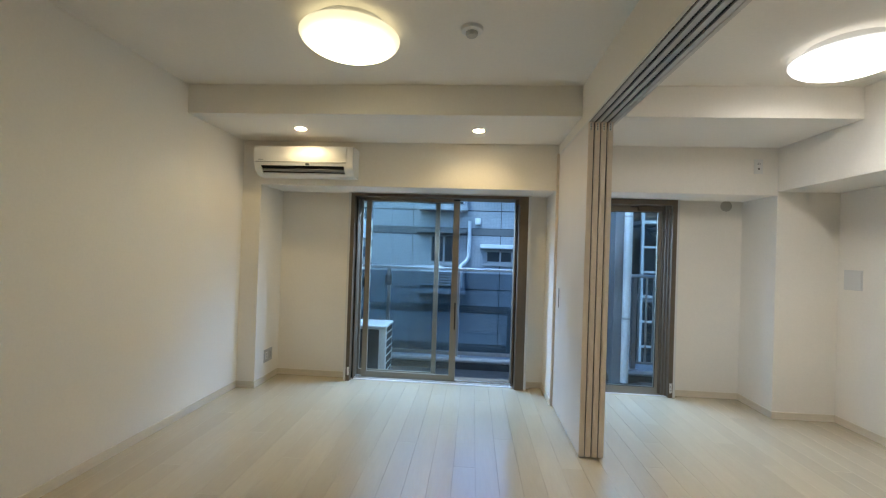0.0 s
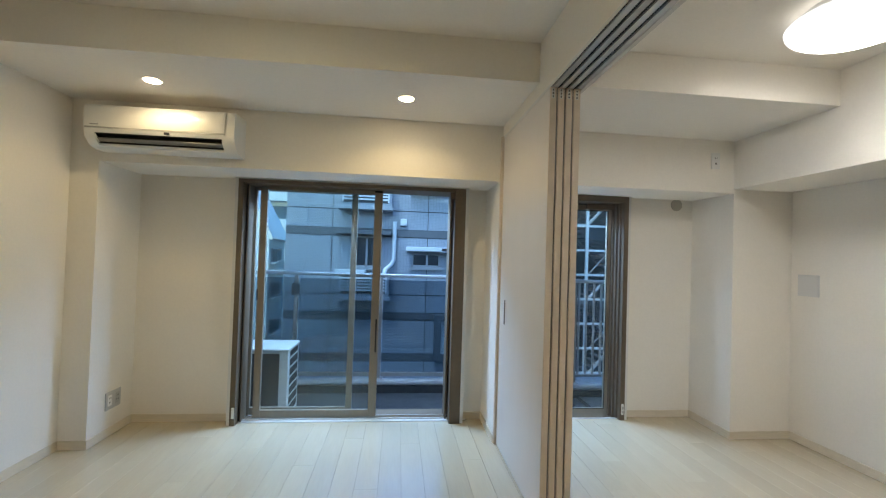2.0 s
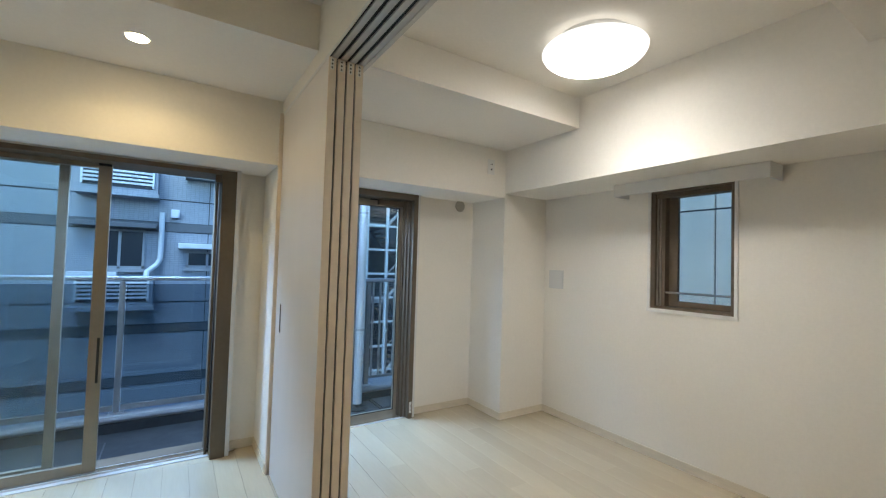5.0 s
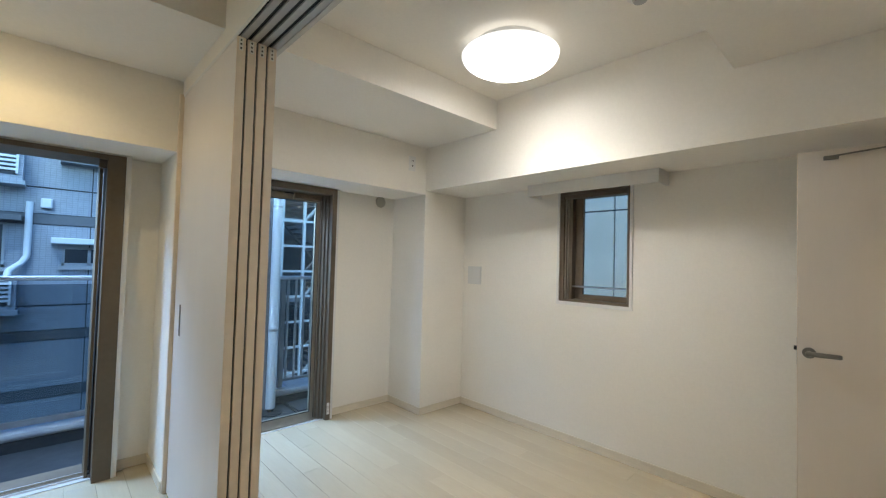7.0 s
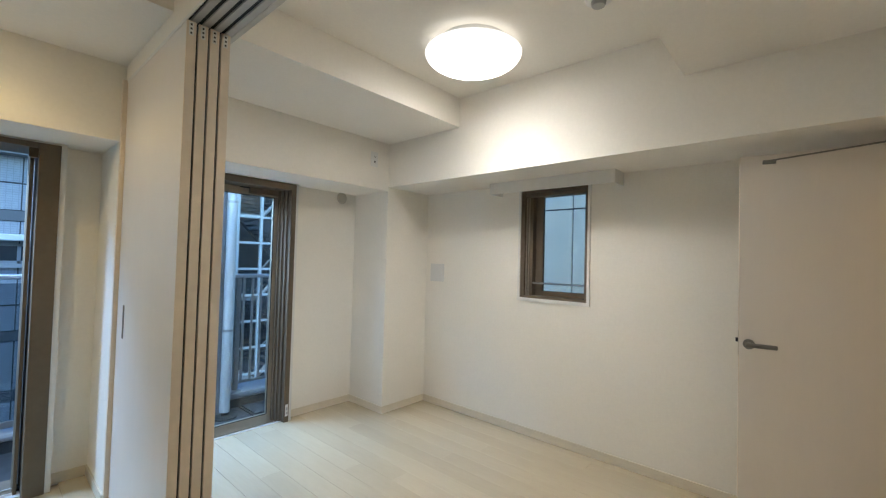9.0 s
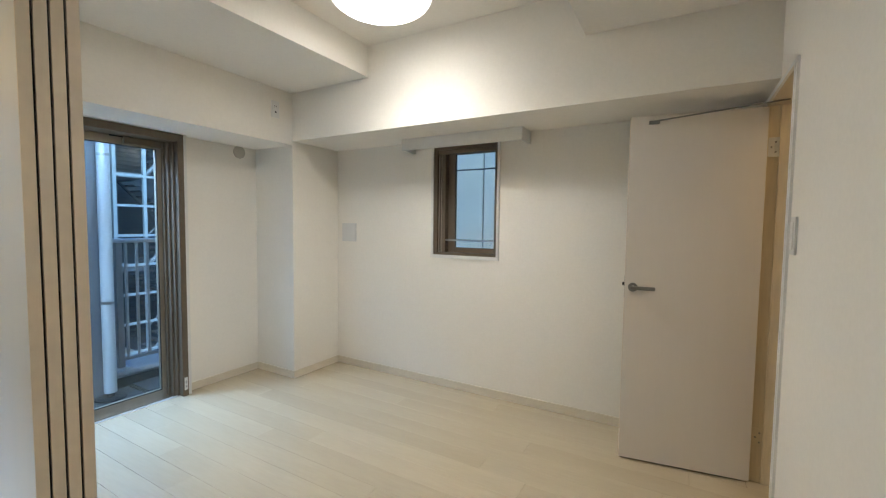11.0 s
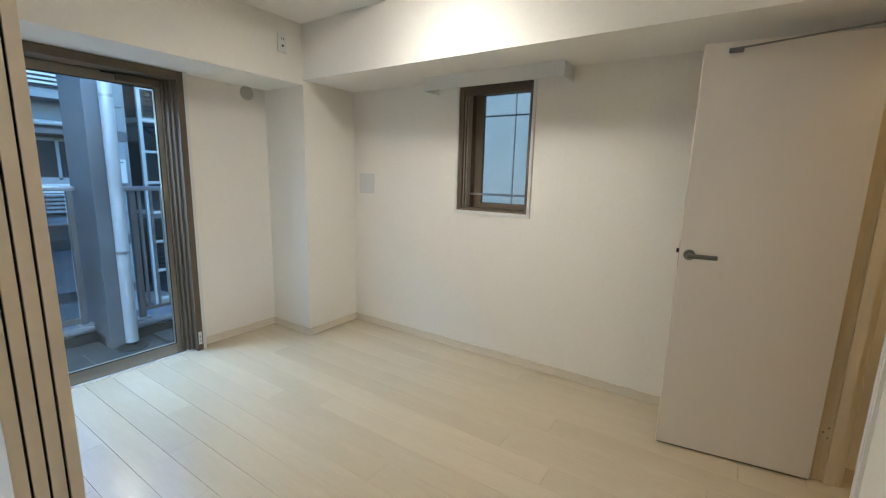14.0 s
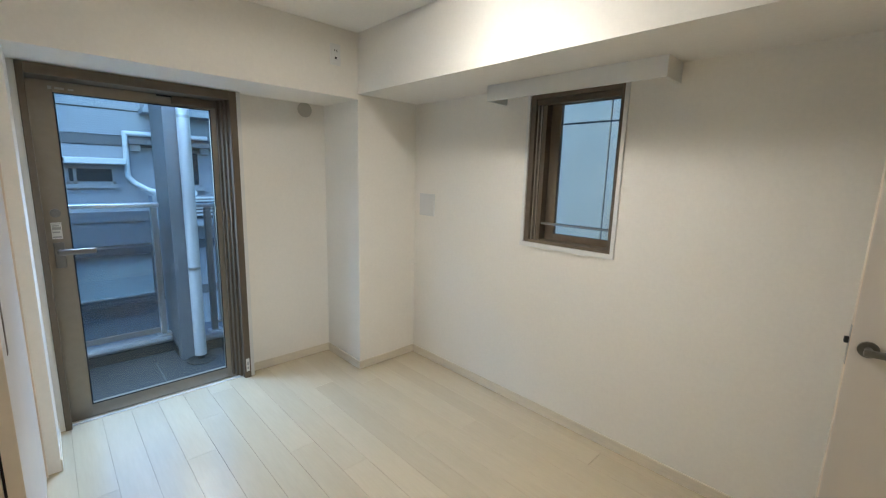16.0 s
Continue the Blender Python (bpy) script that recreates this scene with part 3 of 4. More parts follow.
skirting((XL, XL + BT, YBACK, YF, 0, BH))
skirting((XL + BT, -2.11, YF - BT, YF, 0, BH))
skirting((-2.11, -2.11 + BT, YF - BT, YW, 0, BH))
skirting((-2.11 + BT, W1[0] - 0.028, YW - BT, YW, 0, BH))
skirting((W1[1] + 0.028, 0.83 - BT, YW - BT, YW, 0, BH))
skirting((0.83 - BT, 0.83, YF, YW, 0, BH))
skirting((1.077, 1.077 + 0.006, YF, YW - BT, 0, BH))
skirting((W2[1] + 0.028, XB - BT, YW - BT, YW, 0, BH))
skirting((XB - BT, XB, YF - BT, YW, 0, BH))
skirting((XB, XR - BT, YF - BT, YF, 0, BH))
skirting((XR - BT, XR, YD, YF, 0, BH))
skirting((XP1, DX0 - 0.018, YD, YD + BT, 0, BH))


# ---- air conditioner ----
def swept(bm, prof, x0, x1, y, z):
    """A side profile of (depth, height) pairs drawn out from x0 to x1."""
    va = [bm.verts.new((x0, y - d, z + h)) for d, h in prof]
    vb = [bm.verts.new((x1, y - d, z + h)) for d, h in prof]
    n = len(prof)
    for i in range(n):
        bm.faces.new((va[i], va[(i + 1) % n], vb[(i + 1) % n], vb[i]))
    bm.faces.new(va[::-1])
    bm.faces.new(vb)
    bmesh.ops.recalc_face_normals(bm, faces=bm.faces)
    return bm


def air_conditioner():
    x0, x1, y1, z0, z1 = -2.075, -1.11, YF, 2.118, 2.402
    t = thing("air_conditioner", ((x0 + x1) / 2, y1, z0), "cream white wall air conditioner with a dark louvre slot", "air conditioner")
    full = [(0.0, 0.0), (0.085, 0.0), (0.150, 0.016), (0.196, 0.062), (0.210, 0.108), (0.216, 0.150), (0.214, 0.255), (0.196, 0.280), (0.0, 0.284)]
    cut = [(0.0, 0.0), (0.085, 0.0), (0.142, 0.014), (0.148, 0.030), (0.110, 0.060), (0.120, 0.088), (0.198, 0.092), (0.210, 0.108), (0.216, 0.150), (0.214, 0.255), (0.196, 0.280), (0.0, 0.284)]
    bm = bmesh.new()
    swept(bm, full, x0, x0 + 0.060, y1, z0)
    swept(bm, full, x1 - 0.085, x1, y1, z0)
    swept(bm, cut, x0 + 0.060, x1 - 0.085, y1, z0)
    bmesh.ops.remove_doubles(bm, verts=bm.verts[:], dist=0.0001)
    part("body", bm, PLASTIC, t, smooth=True)
    part("back_plate", boxes((x0 - 0.012, x0, y1 - 0.05, y1, z0 + 0.004, z1 - 0.012), bevel=0.004), PLASTIC, t)
    bm = swept(bmesh.new(), [(0.211, 0.128), (0.217, 0.128), (0.224, 0.150), (0.222, 0.254), (0.208, 0.276), (0.202, 0.276)], x0 + 0.006, x1 - 0.062, y1, z0)
    part("front_panel", bm, PLASTIC, t, smooth=True)
    part("panel_gap", boxes((x0 + 0.008, x1 - 0.064, y1 - 0.2165, y1 - 0.205, z0 + 0.118, z0 + 0.128)), PLASTIC_GREY, t)
    bm = swept(bmesh.new(), [(0.108, 0.034), (0.150, 0.031), (0.151, 0.033), (0.121, 0.062), (0.122, 0.087), (0.196, 0.0915), (0.194, 0.0895), (0.114, 0.086)], x0 + 0.0605, x1 - 0.0855, y1, z0)
    part("outlet_slot", bm, DARK, t, "dark air outlet slot")
    bm = boxes((x0 + 0.066, x1 - 0.092, -0.003, 0.003, -0.019, 0.019), bevel=0.002)
    bm.transform(Matrix.Translation((0, y1 - 0.168, z0 + 0.052)) @ pose(0, 0, 0, 62, 0, 0))
    part("louvre", bm, DARKSTEEL, t)
    part("receiver", boxes((x0 + 0.505, x0 + 0.54, y1 - 0.2145, y1 - 0.200, z0 + 0.098, z0 + 0.114), bevel=0.003), DARK, t)
    part("badge", boxes((x0 + 0.045, x0 + 0.095, y1 - 0.2245, y1 - 0.220, z0 + 0.138, z0 + 0.145)), PLASTIC_GREY, t)


air_conditioner()


# ---- small fixtures ----
def smoke_detector(x, y):
    t = thing("smoke_detector", (x, y, ZC), "small white round smoke detector on the ceiling", "smoke detector", "smoke detectors")
    bm = bmesh.new()
    lathe(bm, [(0.050, ZC - 0.024), (0.061, ZC - 0.019), (0.065, ZC - 0.004), (0.065, ZC)], (x, y, 0), 32)
    part("base", bm, PLASTIC, t, smooth=True)
    bm = bmesh.new()
    lathe(bm, [(0.014, ZC - 0.048), (0.029, ZC - 0.046), (0.034, ZC - 0.037), (0.036, ZC - 0.022)], (x, y, 0), 32)
    part("sensor", bm, PLASTIC_GREY, t, smooth=True)


smoke_detector(0.005, 2.33)
smoke_detector(2.27, 1.81)

OUTLET_GREY = material("pale_grey_plastic", (0.50, 0.49, 0.48), 0.45, grain=0.01)
o = thing("wall_outlet", (-2.11, 4.255, 0.27), "white double wall outlet near the floor", "outlet", "outlets")
part("plate", boxes((-2.11, -2.103, 4.17, 4.34, 0.20, 0.335), bevel=0.002), OUTLET_GREY, o)
for y, z in ((4.215, 0.268), (4.30, 0.268)):
    q = part("socket", boxes((-2.104, -2.1015, y - 0.022, y + 0.022, z - 0.04, z + 0.04), bevel=0.001), PLASTIC_GREY if y > 4.25 else PLASTIC, o)
    for k in (-0.02, 0.012):
        part("slot", boxes((-2.1016, -2.1006, y - 0.010, y - 0.006, z + k, z + k + 0.012), (-2.1016, -2.1006, y + 0.006, y + 0.010, z + k, z + k + 0.012)), DARK, q)
o = thing("wall_outlet", (2.66, YF, 2.32), "white high wall outlet for an air conditioner", "outlet", "outlets")
part("plate", boxes((2.627, 2.703, YF - 0.008, YF, 2.25, 2.385), bevel=0.002), PLASTIC, o)
q = part("socket", boxes((2.645, 2.685, YF - 0.0105, YF - 0.0075, 2.27, 2.365), bevel=0.001), PLASTIC, o)
part("slot", boxes((2.655, 2.659, YF - 0.0115, YF - 0.0104, 2.335, 2.349), (2.671, 2.675, YF - 0.0115, YF - 0.0104, 2.335, 2.349)), DARK, q)
part("slot", boxes((2.658, 2.672, YF - 0.0115, YF - 0.0104, 2.288, 2.302)), DARK, q)
v = thing("sleeve_cap", (2.675, YW, 2.007), "round cream pipe sleeve cap on the wall", "wall cap")
bm = bmesh.new()
lathe(bm, [(0.056, YW), (0.056, YW - 0.008), (0.050, YW - 0.013), (0.02, YW - 0.014)], (2.675, 0, 2.007), 32, "Y")
part("cap", bm, material("cream_plastic", (0.50, 0.46, 0.38), 0.45, grain=0.02), v, smooth=True)
SWITCH = material("off_white_plastic", (0.70, 0.69, 0.665), 0.4, grain=0.01)
pl = thing("blank_plate", (XR, 3.838, 1.30), "square white blank wall plate", "wall plate")
part("cover", boxes((XR - 0.010, XR, 3.755, 3.925, 1.218, 1.384), bevel=0.004), SWITCH, pl)
part("rim", boxes((XR - 0.004, XR - 0.0, 3.75, 3.93, 1.213, 1.389), bevel=0.001), SWITCH, pl)
s = thing("light_switch", (2.385, YD, 1.36), "white wall light switch by the doorway", "light switch")
part("plate", boxes((2.345, 2.425, YD, YD + 0.009, 1.285, 1.430), bevel=0.002), SWITCH, s)
part("rocker", boxes((2.364, 2.406, YD + 0.009, YD + 0.013, 1.305, 1.410), bevel=0.0015), PLASTIC, s)


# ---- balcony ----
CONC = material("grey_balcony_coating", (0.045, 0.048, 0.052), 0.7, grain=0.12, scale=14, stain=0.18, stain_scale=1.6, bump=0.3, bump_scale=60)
CURB = material("pale_grey_mortar", (0.33, 0.34, 0.35), 0.7, grain=0.08, scale=12, stain=0.12, bump=0.2, bump_scale=80)
RAIL = material("satin_aluminium_rail", (0.60, 0.61, 0.62), 0.35, metal=0.75, grain=0.03)
RAIL_POST = material("grey_aluminium_post", (0.30, 0.30, 0.295), 0.45, metal=0.4, grain=0.05)
PAINTWALL = material("pale_grey_paint", (0.18, 0.19, 0.20), 0.7, grain=0.05, scale=20, stain=0.07, bump=0.3, bump_scale=90)
PVC = material("white_vinyl_pipe", (0.60, 0.60, 0.585), 0.35, grain=0.02, stain=0.04)
RAIL_GLASS = glass("smoky_rail_glass", (0.60, 0.66, 0.70), 0.02)
ZF = -0.27
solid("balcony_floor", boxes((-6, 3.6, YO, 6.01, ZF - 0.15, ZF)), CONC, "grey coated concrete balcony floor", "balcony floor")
BAND0 = material("worn_joint_sealant", (0.10, 0.105, 0.11), 0.7, grain=0.1)
for x in (-1.6, -0.2, 1.75):
    solid("floor_joint", boxes((x, x + 0.012, YO, 5.79, ZF, ZF + 0.002)), BAND0, "pale joint strip in the balcony floor", "joint")
solid("balcony_curb", boxes((-6, 1.95, 6.01, 6.20, ZF - 0.15, -0.178), (1.95, 3.6, 5.80, 6.20, ZF - 0.15, -0.178)), material("black_waterproofing", (0.026, 0.028, 0.03), 0.6, grain=0.15, scale=20, stain=0.2, bump=0.3), "low dark coated curb under the railing", "curb")
solid("curb_cap", boxes((-6, 1.95, 6.0, 6.22, -0.178, -0.105), (1.95, 3.6, 5.79, 6.22, -0.178, -0.105), bevel=0.03), CURB, "pale mortar cap on the curb", "curb cap")
solid("balcony_fin", boxes((1.95, 2.115, 5.68, 6.24, ZF, 3.4), bevel=0.006), PAINTWALL, "slim grey painted fin wall on the balcony", "fin wall")
solid("balcony_soffit", boxes((-6, 3.6, YO, 6.3, 3.25, 3.42)), PAINTWALL, "grey painted balcony slab above", "slab")


def post(parent, x, y, w=0.045):
    p = part("post", boxes((x - w / 2, x + w / 2, y - 0.025, y + 0.025, -0.11, 1.165), bevel=0.004), RAIL_POST, parent)
    part("base_plate", boxes((x - 0.06, x + 0.06, y - 0.045, y + 0.045, -0.108, -0.092), bevel=0.003), RAIL, p)


r1 = thing("glass_railing", (-0.6, 6.08, -0.15), "aluminium balcony railing with smoky glass panels", "railing")
bm = boxes((-6, 1.935, 6.045, 6.115, 1.165, 1.208), bevel=0.012)
part("handrail", bm, RAIL, r1, "bright aluminium handrail")
for x in (-2.35, -1.19, -0.155, 0.88, 1.89):
    post(r1, x, 6.08)
    if x < -1:
        for z in (0.10, 0.92):
            part("clamp", boxes((x - 0.05, x + 0.05, 6.035, 6.055, z, z + 0.15), bevel=0.004), BAND0, r1)
for xa, xb in ((-2.32, -1.22), (-1.16, -0.185), (-0.125, 0.85), (0.91, 1.86), (-4.4, -2.38)):
    g = part("glass_panel", boxes((xa, xb, 6.094, 6.102, -0.032, 1.13)), RAIL_GLASS, r1)
    g.visible_shadow = False
    part("bottom_rail", boxes((xa, xb, 6.080, 6.112, -0.085, -0.03), bevel=0.004), RAIL_POST, r1)
BAR = material("grey_aluminium_bar", (0.42, 0.42, 0.41), 0.42, metal=0.5, grain=0.04)
r2 = thing("bar_railing", (3.0, 5.9, -0.15), "aluminium balcony railing with upright bars", "railing")
part("handrail", boxes((2.115, 4.2, 5.855, 5.925, 1.165, 1.208), bevel=0.012), RAIL, r2, "bright aluminium handrail")
part("bottom_rail", boxes((2.30, 4.2, 5.875, 5.905, -0.03, 0.0), bevel=0.004), RAIL_POST, r2)
post(r2, 2.30, 5.89, 0.055)
post(r2, 3.4, 5.89, 0.055)
k = 2.365
while k < 4.15:
    part("baluster", boxes((k - 0.012, k + 0.012, 5.878, 5.902, 0.0, 1.165), bevel=0.003), BAR, r2)
    k += 0.098

dp = thing("drain_pipe", (2.09, 5.60, ZF), "white vinyl drain pipe with a steel clip", "drain pipe")
bm = bmesh.new()
rod(bm, (2.09, 5.60, -0.21), (2.09, 5.60, 3.25), 0.05, 24)
part("pipe", bm, PVC, dp, smooth=True)
bm = bmesh.new()
rod(bm, (2.09, 5.60, 0.62), (2.09, 5.60, 0.645), 0.054, 24)
part("clip", bm, STEEL, dp, smooth=True)
bm = rod(bmesh.new(), (2.09, 5.60, 1.965), (2.09, 5.60, 1.99), 0.054, 24)
part("clip", bm, STEEL, dp, smooth=True)
bm = bmesh.new()
rod(bm, (2.09, 5.62, 0.632), (2.09, 5.69, 0.632), 0.008, 8)
part("bracket", bm, STEEL, dp)
dr = thing("floor_drain", (2.09, 5.60, ZF), "dark round floor drain under the pipe", "drain")
bm = bmesh.new()
lathe(bm, [(0.12, ZF), (0.12, ZF + 0.012), (0.10, ZF + 0.02), (0.055, ZF + 0.022)], (2.09, 5.60, 0), 32)
part("grate", bm, DARK, dr, smooth=True)
bm = bmesh.new()
rod(bm, (2.09, 5.60, ZF + 0.02), (2.09, 5.60, -0.21), 0.03, 16)
part("spigot", bm, DARK, dr)
hb = thing("water_meter_lid", (2.6, 5.55, ZF), "dark grey hatch lid on the balcony floor", "hatch")
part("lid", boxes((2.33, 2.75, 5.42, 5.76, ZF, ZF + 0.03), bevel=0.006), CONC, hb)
part("rim", boxes((2.31, 2.77, 5.40, 5.78, ZF, ZF + 0.015), bevel=0.004), DARK, hb)


def condenser():
    x0, x1, y0, y1, z0, z1 = -1.90, -0.985, 4.98, 5.40, ZF + 0.06, 0.50
    t = thing("outdoor_unit", ((x0 + x1) / 2, (y0 + y1) / 2, ZF), "white air conditioner outdoor unit with a dark coil side", "outdoor unit")
    part("cabinet", boxes((x0, x1, y0 + 0.004, y1, z0, z1 - 0.02), bevel=0.008), PVC, t)
    part("top_cover", boxes((x0 - 0.012, x1 + 0.012, y0 - 0.012, y1 + 0.012, z1 - 0.03, z1), bevel=0.010), PVC, t)
    c = part("coil", boxes((x0 + 0.05, x1 - 0.085, y0 - 0.002, y0 + 0.004, z0 + 0.05, z1 - 0.05)), material("dark_coil_fins", (0.05, 0.05, 0.052), 0.6, grain=0.15, scale=60, stretch=(1, 1, 6)), t, "dark grey coil fins")
    for k in range(7):
        z = z0 + 0.06 + k * 0.093
        f = boxes((x1, x1 + 0.004, y0 + 0.06, y1 - 0.05, z, z + 0.07), bevel=0.002)
        part("side_grille", f, DARK, t)
    for x in (x0 + 0.12, x1 - 0.12):
        part("foot", boxes((x - 0.05, x + 0.05, y0 - 0.01, y1 + 0.01, ZF, z0), bevel=0.006), DARK, t)


condenser()

# unseen grey skin on the window wall's outer face, added to cut bounce onto the fin
solid("wall_bounce_skin", boxes((-3.4, W1[0], YO, YO + 0.02, -0.4, 3.25), (W1[1], W2[0], YO, YO + 0.02, -0.4, 3.25), (W2[1], 3.54, YO, YO + 0.02, -0.4, 3.25),
                          (W1[0], W1[1], YO, YO + 0.02, W1[2], 3.25), (W2[0], W2[1], YO, YO + 0.02, W2[2], 3.25)), PAINTWALL, "unseen grey outer skin of the window wall, added to cut bounced light", "wall")

# ---- street and houses outside ----
GZ = -7.5
solid("ground", boxes((-400, 400, -400, 400, GZ - 0.3, GZ)), material("asphalt", (0.06, 0.06, 0.062), 0.85, grain=0.15, scale=8, stain=0.15, stain_scale=0.3, bump=0.4, bump_scale=40), "grey asphalt ground far below", "ground")
solid("own_building", boxes((-8, 3.54, -12, YO, GZ, -0.42), (-8, -3.4, -12, YO, -0.42, 3.6), (-3.4, 3.54, -12, -2.8, -0.42, 3.6), (-3.4, 3.54, -2.8, YO, 2.95, 3.6)), PAINTWALL, "grey painted body of the apartment house", "building")

TILE = material("blue_grey_wall_tile", (0.30, 0.325, 0.36), 0.55, grain=0.06, scale=10, stain=0.07, stain_scale=0.5, bump=0.5, bump_scale=12)
n, l = TILE.node_tree.nodes, TILE.node_tree.links
bt = n.new("ShaderNodeTexBrick")
bt.inputs["Scale"].default_value = 1.0
bt.offset = 0.0
bt.inputs["Brick Width"].default_value, bt.inputs["Row Height"].default_value, bt.inputs["Mortar Size"].default_value = 0.10, 0.05, 0.006
tc = n.new("ShaderNodeTexCoord")
sx, cx = n.new("ShaderNodeSeparateXYZ"), n.new("ShaderNodeCombineXYZ")
l.new(tc.outputs["Object"], sx.inputs[0])
l.new(sx.outputs["X"], cx.inputs["X"])
l.new(sx.outputs["Z"], cx.inputs["Y"])
l.new(cx.outputs[0], bt.inputs["Vector"])
grout = n.new("ShaderNodeMix")
grout.data_type, grout.blend_type = "RGBA", "MULTIPLY"
l.new(bt.outputs["Fac"], grout.inputs["Factor"])
l.new(n["Principled BSDF"].inputs["Base Color"].links[0].from_socket, grout.inputs["A"])
grout.inputs["B"].default_value = (0.80, 0.80, 0.81, 1)
l.new(grout.outputs["Result"], n["Principled BSDF"].inputs["Base Color"])
bp = n.new("ShaderNodeBump")
bp.inputs["Strength"].default_value, bp.inputs["Distance"].default_value, bp.invert = 0.6, 0.01, True
l.new(bt.outputs["Fac"], bp.inputs["Height"])
l.new(bp.outputs[0], n["Principled BSDF"].inputs["Normal"])
BAND = material("dark_grey_band", (0.105, 0.11, 0.118), 0.6, grain=0.05, stain=0.06)
JOINT = material("dark_joint", (0.06, 0.062, 0.068), 0.8, grain=0.05)
LOUVRE = material("pale_louvre", (0.62, 0.64, 0.66), 0.5, grain=0.03)
DARKGLASS = material("dark_window_glass", (0.02, 0.024, 0.03), 0.3, grain=0.02, spec=0.4)
FRAMEGREY = material("grey_window_frame", (0.30, 0.31, 0.32), 0.5, grain=0.03)
FY = 14.0
fac = thing("neighbour_house", (1.2, FY + 4, GZ), "grey tiled apartment house with dark bands across the gap", "building")
part("core", boxes((-3.37, 5.20, FY + 0.03, FY + 9, GZ, 4.84)), JOINT, fac)
XE = (-3.39, -2.03, 0.95, 3.35, 5.22)
ZR = ((GZ, -4.6), (-4.6, -3.02), (-3.0, -1.87), (-1.64, -0.585), (-0.36, 0.185), (0.205, 2.02), (2.26, 2.84), (2.86, 4.62))
for a, b in zip(XE, XE[1:]):
    for z0, z1 in ZR:
        part("wall_panel", boxes((a + 0.012, b - 0.012, FY, FY + 0.05, z0 + 0.008, z1 - 0.008)), TILE, fac)
for z0, z1 in ((-1.86, -1.65), (-0.575, -0.37), (2.03, 2.25), (4.63, 4.85), (-4.5, -4.3)):
    part("band", boxes((-3.42, 5.25, FY - 0.02, FY + 0.05, z0, z1)), BAND, fac)
for x in (-3.42, 5.20):
    part("side_wall", boxes((x, x + 0.05, FY, FY + 9, GZ, 4.84)), TILE, fac)
part("parapet_cap", boxes((-3.46, 5.29, FY - 0.06, FY + 9.06, 4.85, 4.92), bevel=0.01), BAND, fac)


def ac_box(x0, x1, z0, z1):
    t = part("unit_balcony", boxes((x0, x1, FY - 0.55, FY - 0.48, z0, z1), (x0, x0 + 0.08, FY - 0.48, FY, z0, z1), (x1 - 0.08, x1, FY - 0.48, FY, z0, z1), (x0 - 0.04, x1 + 0.04, FY - 0.6, FY, z0 - 0.1, z0)), TILE, fac, "tiled ledge box for an air conditioner")
    part("recess", boxes((x0 + 0.10, x1 - 0.10, FY - 0.565, FY - 0.55, z0 + 0.10, z1 - 0.06)), JOINT, t)
    k = z0 + 0.18
    while k < z1 - 0.08:
        part("louvre_slat", boxes((x0 + 0.10, x1 - 0.10, FY - 0.61, FY - 0.565, k, k + 0.045)), LOUVRE, t)
        k += 0.09
    part("louvre_rim", boxes((x0 + 0.07, x0 + 0.11, FY - 0.615, FY - 0.55, z0 + 0.12, z1 - 0.03), (x1 - 0.11, x1 - 0.07, FY - 0.615, FY - 0.55, z0 + 0.12, z1 - 0.03), (x0 + 0.07, x1 - 0.07, FY - 0.615, FY - 0.55, z1 - 0.07, z1 - 0.03)), LOUVRE, t)


for xa, xb in ((-1.84, -0.25), (3.12, 4.70)):
    for z in (0.17, 2.90):
        ac_box(xa * 0.965 + 0.03, xb * 0.965 + 0.03, z, z + 0.68)
    part("ledge_cap", boxes((xa, xa + 0.9, FY - 0.5, FY - 0.2, 0.86, 0.97)), LOUVRE, fac)


def far_window(x0, x1, z0, z1, mid, hood=True):
    w = part("window", boxes((x0, x1, FY - 0.03, FY + 0.02, z0, z0 + 0.06), (x0, x1, FY - 0.03, FY + 0.02, z1 - 0.05, z1), (x0, x0 + 0.05, FY - 0.03, FY + 0.02, z0, z1), (x1 - 0.05, x1, FY - 0.03, FY + 0.02, z0, z1), (mid - 0.03, mid + 0.03, FY - 0.03, FY + 0.02, z0, z1)), FRAMEGREY, fac, "grey framed sliding window")
    part("pane", boxes((x0 + 0.05, mid - 0.03, FY - 0.008, FY - 0.002, z0 + 0.06, z1 - 0.05)), DARKGLASS, w)
    part("pane", boxes((mid + 0.03, x1 - 0.05, FY - 0.008, FY - 0.002, z0 + 0.06, z1 - 0.05)), DARKGLASS, w)
    part("sill", boxes((x0 - 0.05, x1 + 0.05, FY - 0.09, FY, z0 - 0.09, z0)), FRAMEGREY, w)
    if hood:
        part("hood", boxes((x0 - 0.2, x1 + 0.2, FY - 0.35, FY, z1 + 0.06, z1 + 0.20), bevel=0.02), LOUVRE, w)


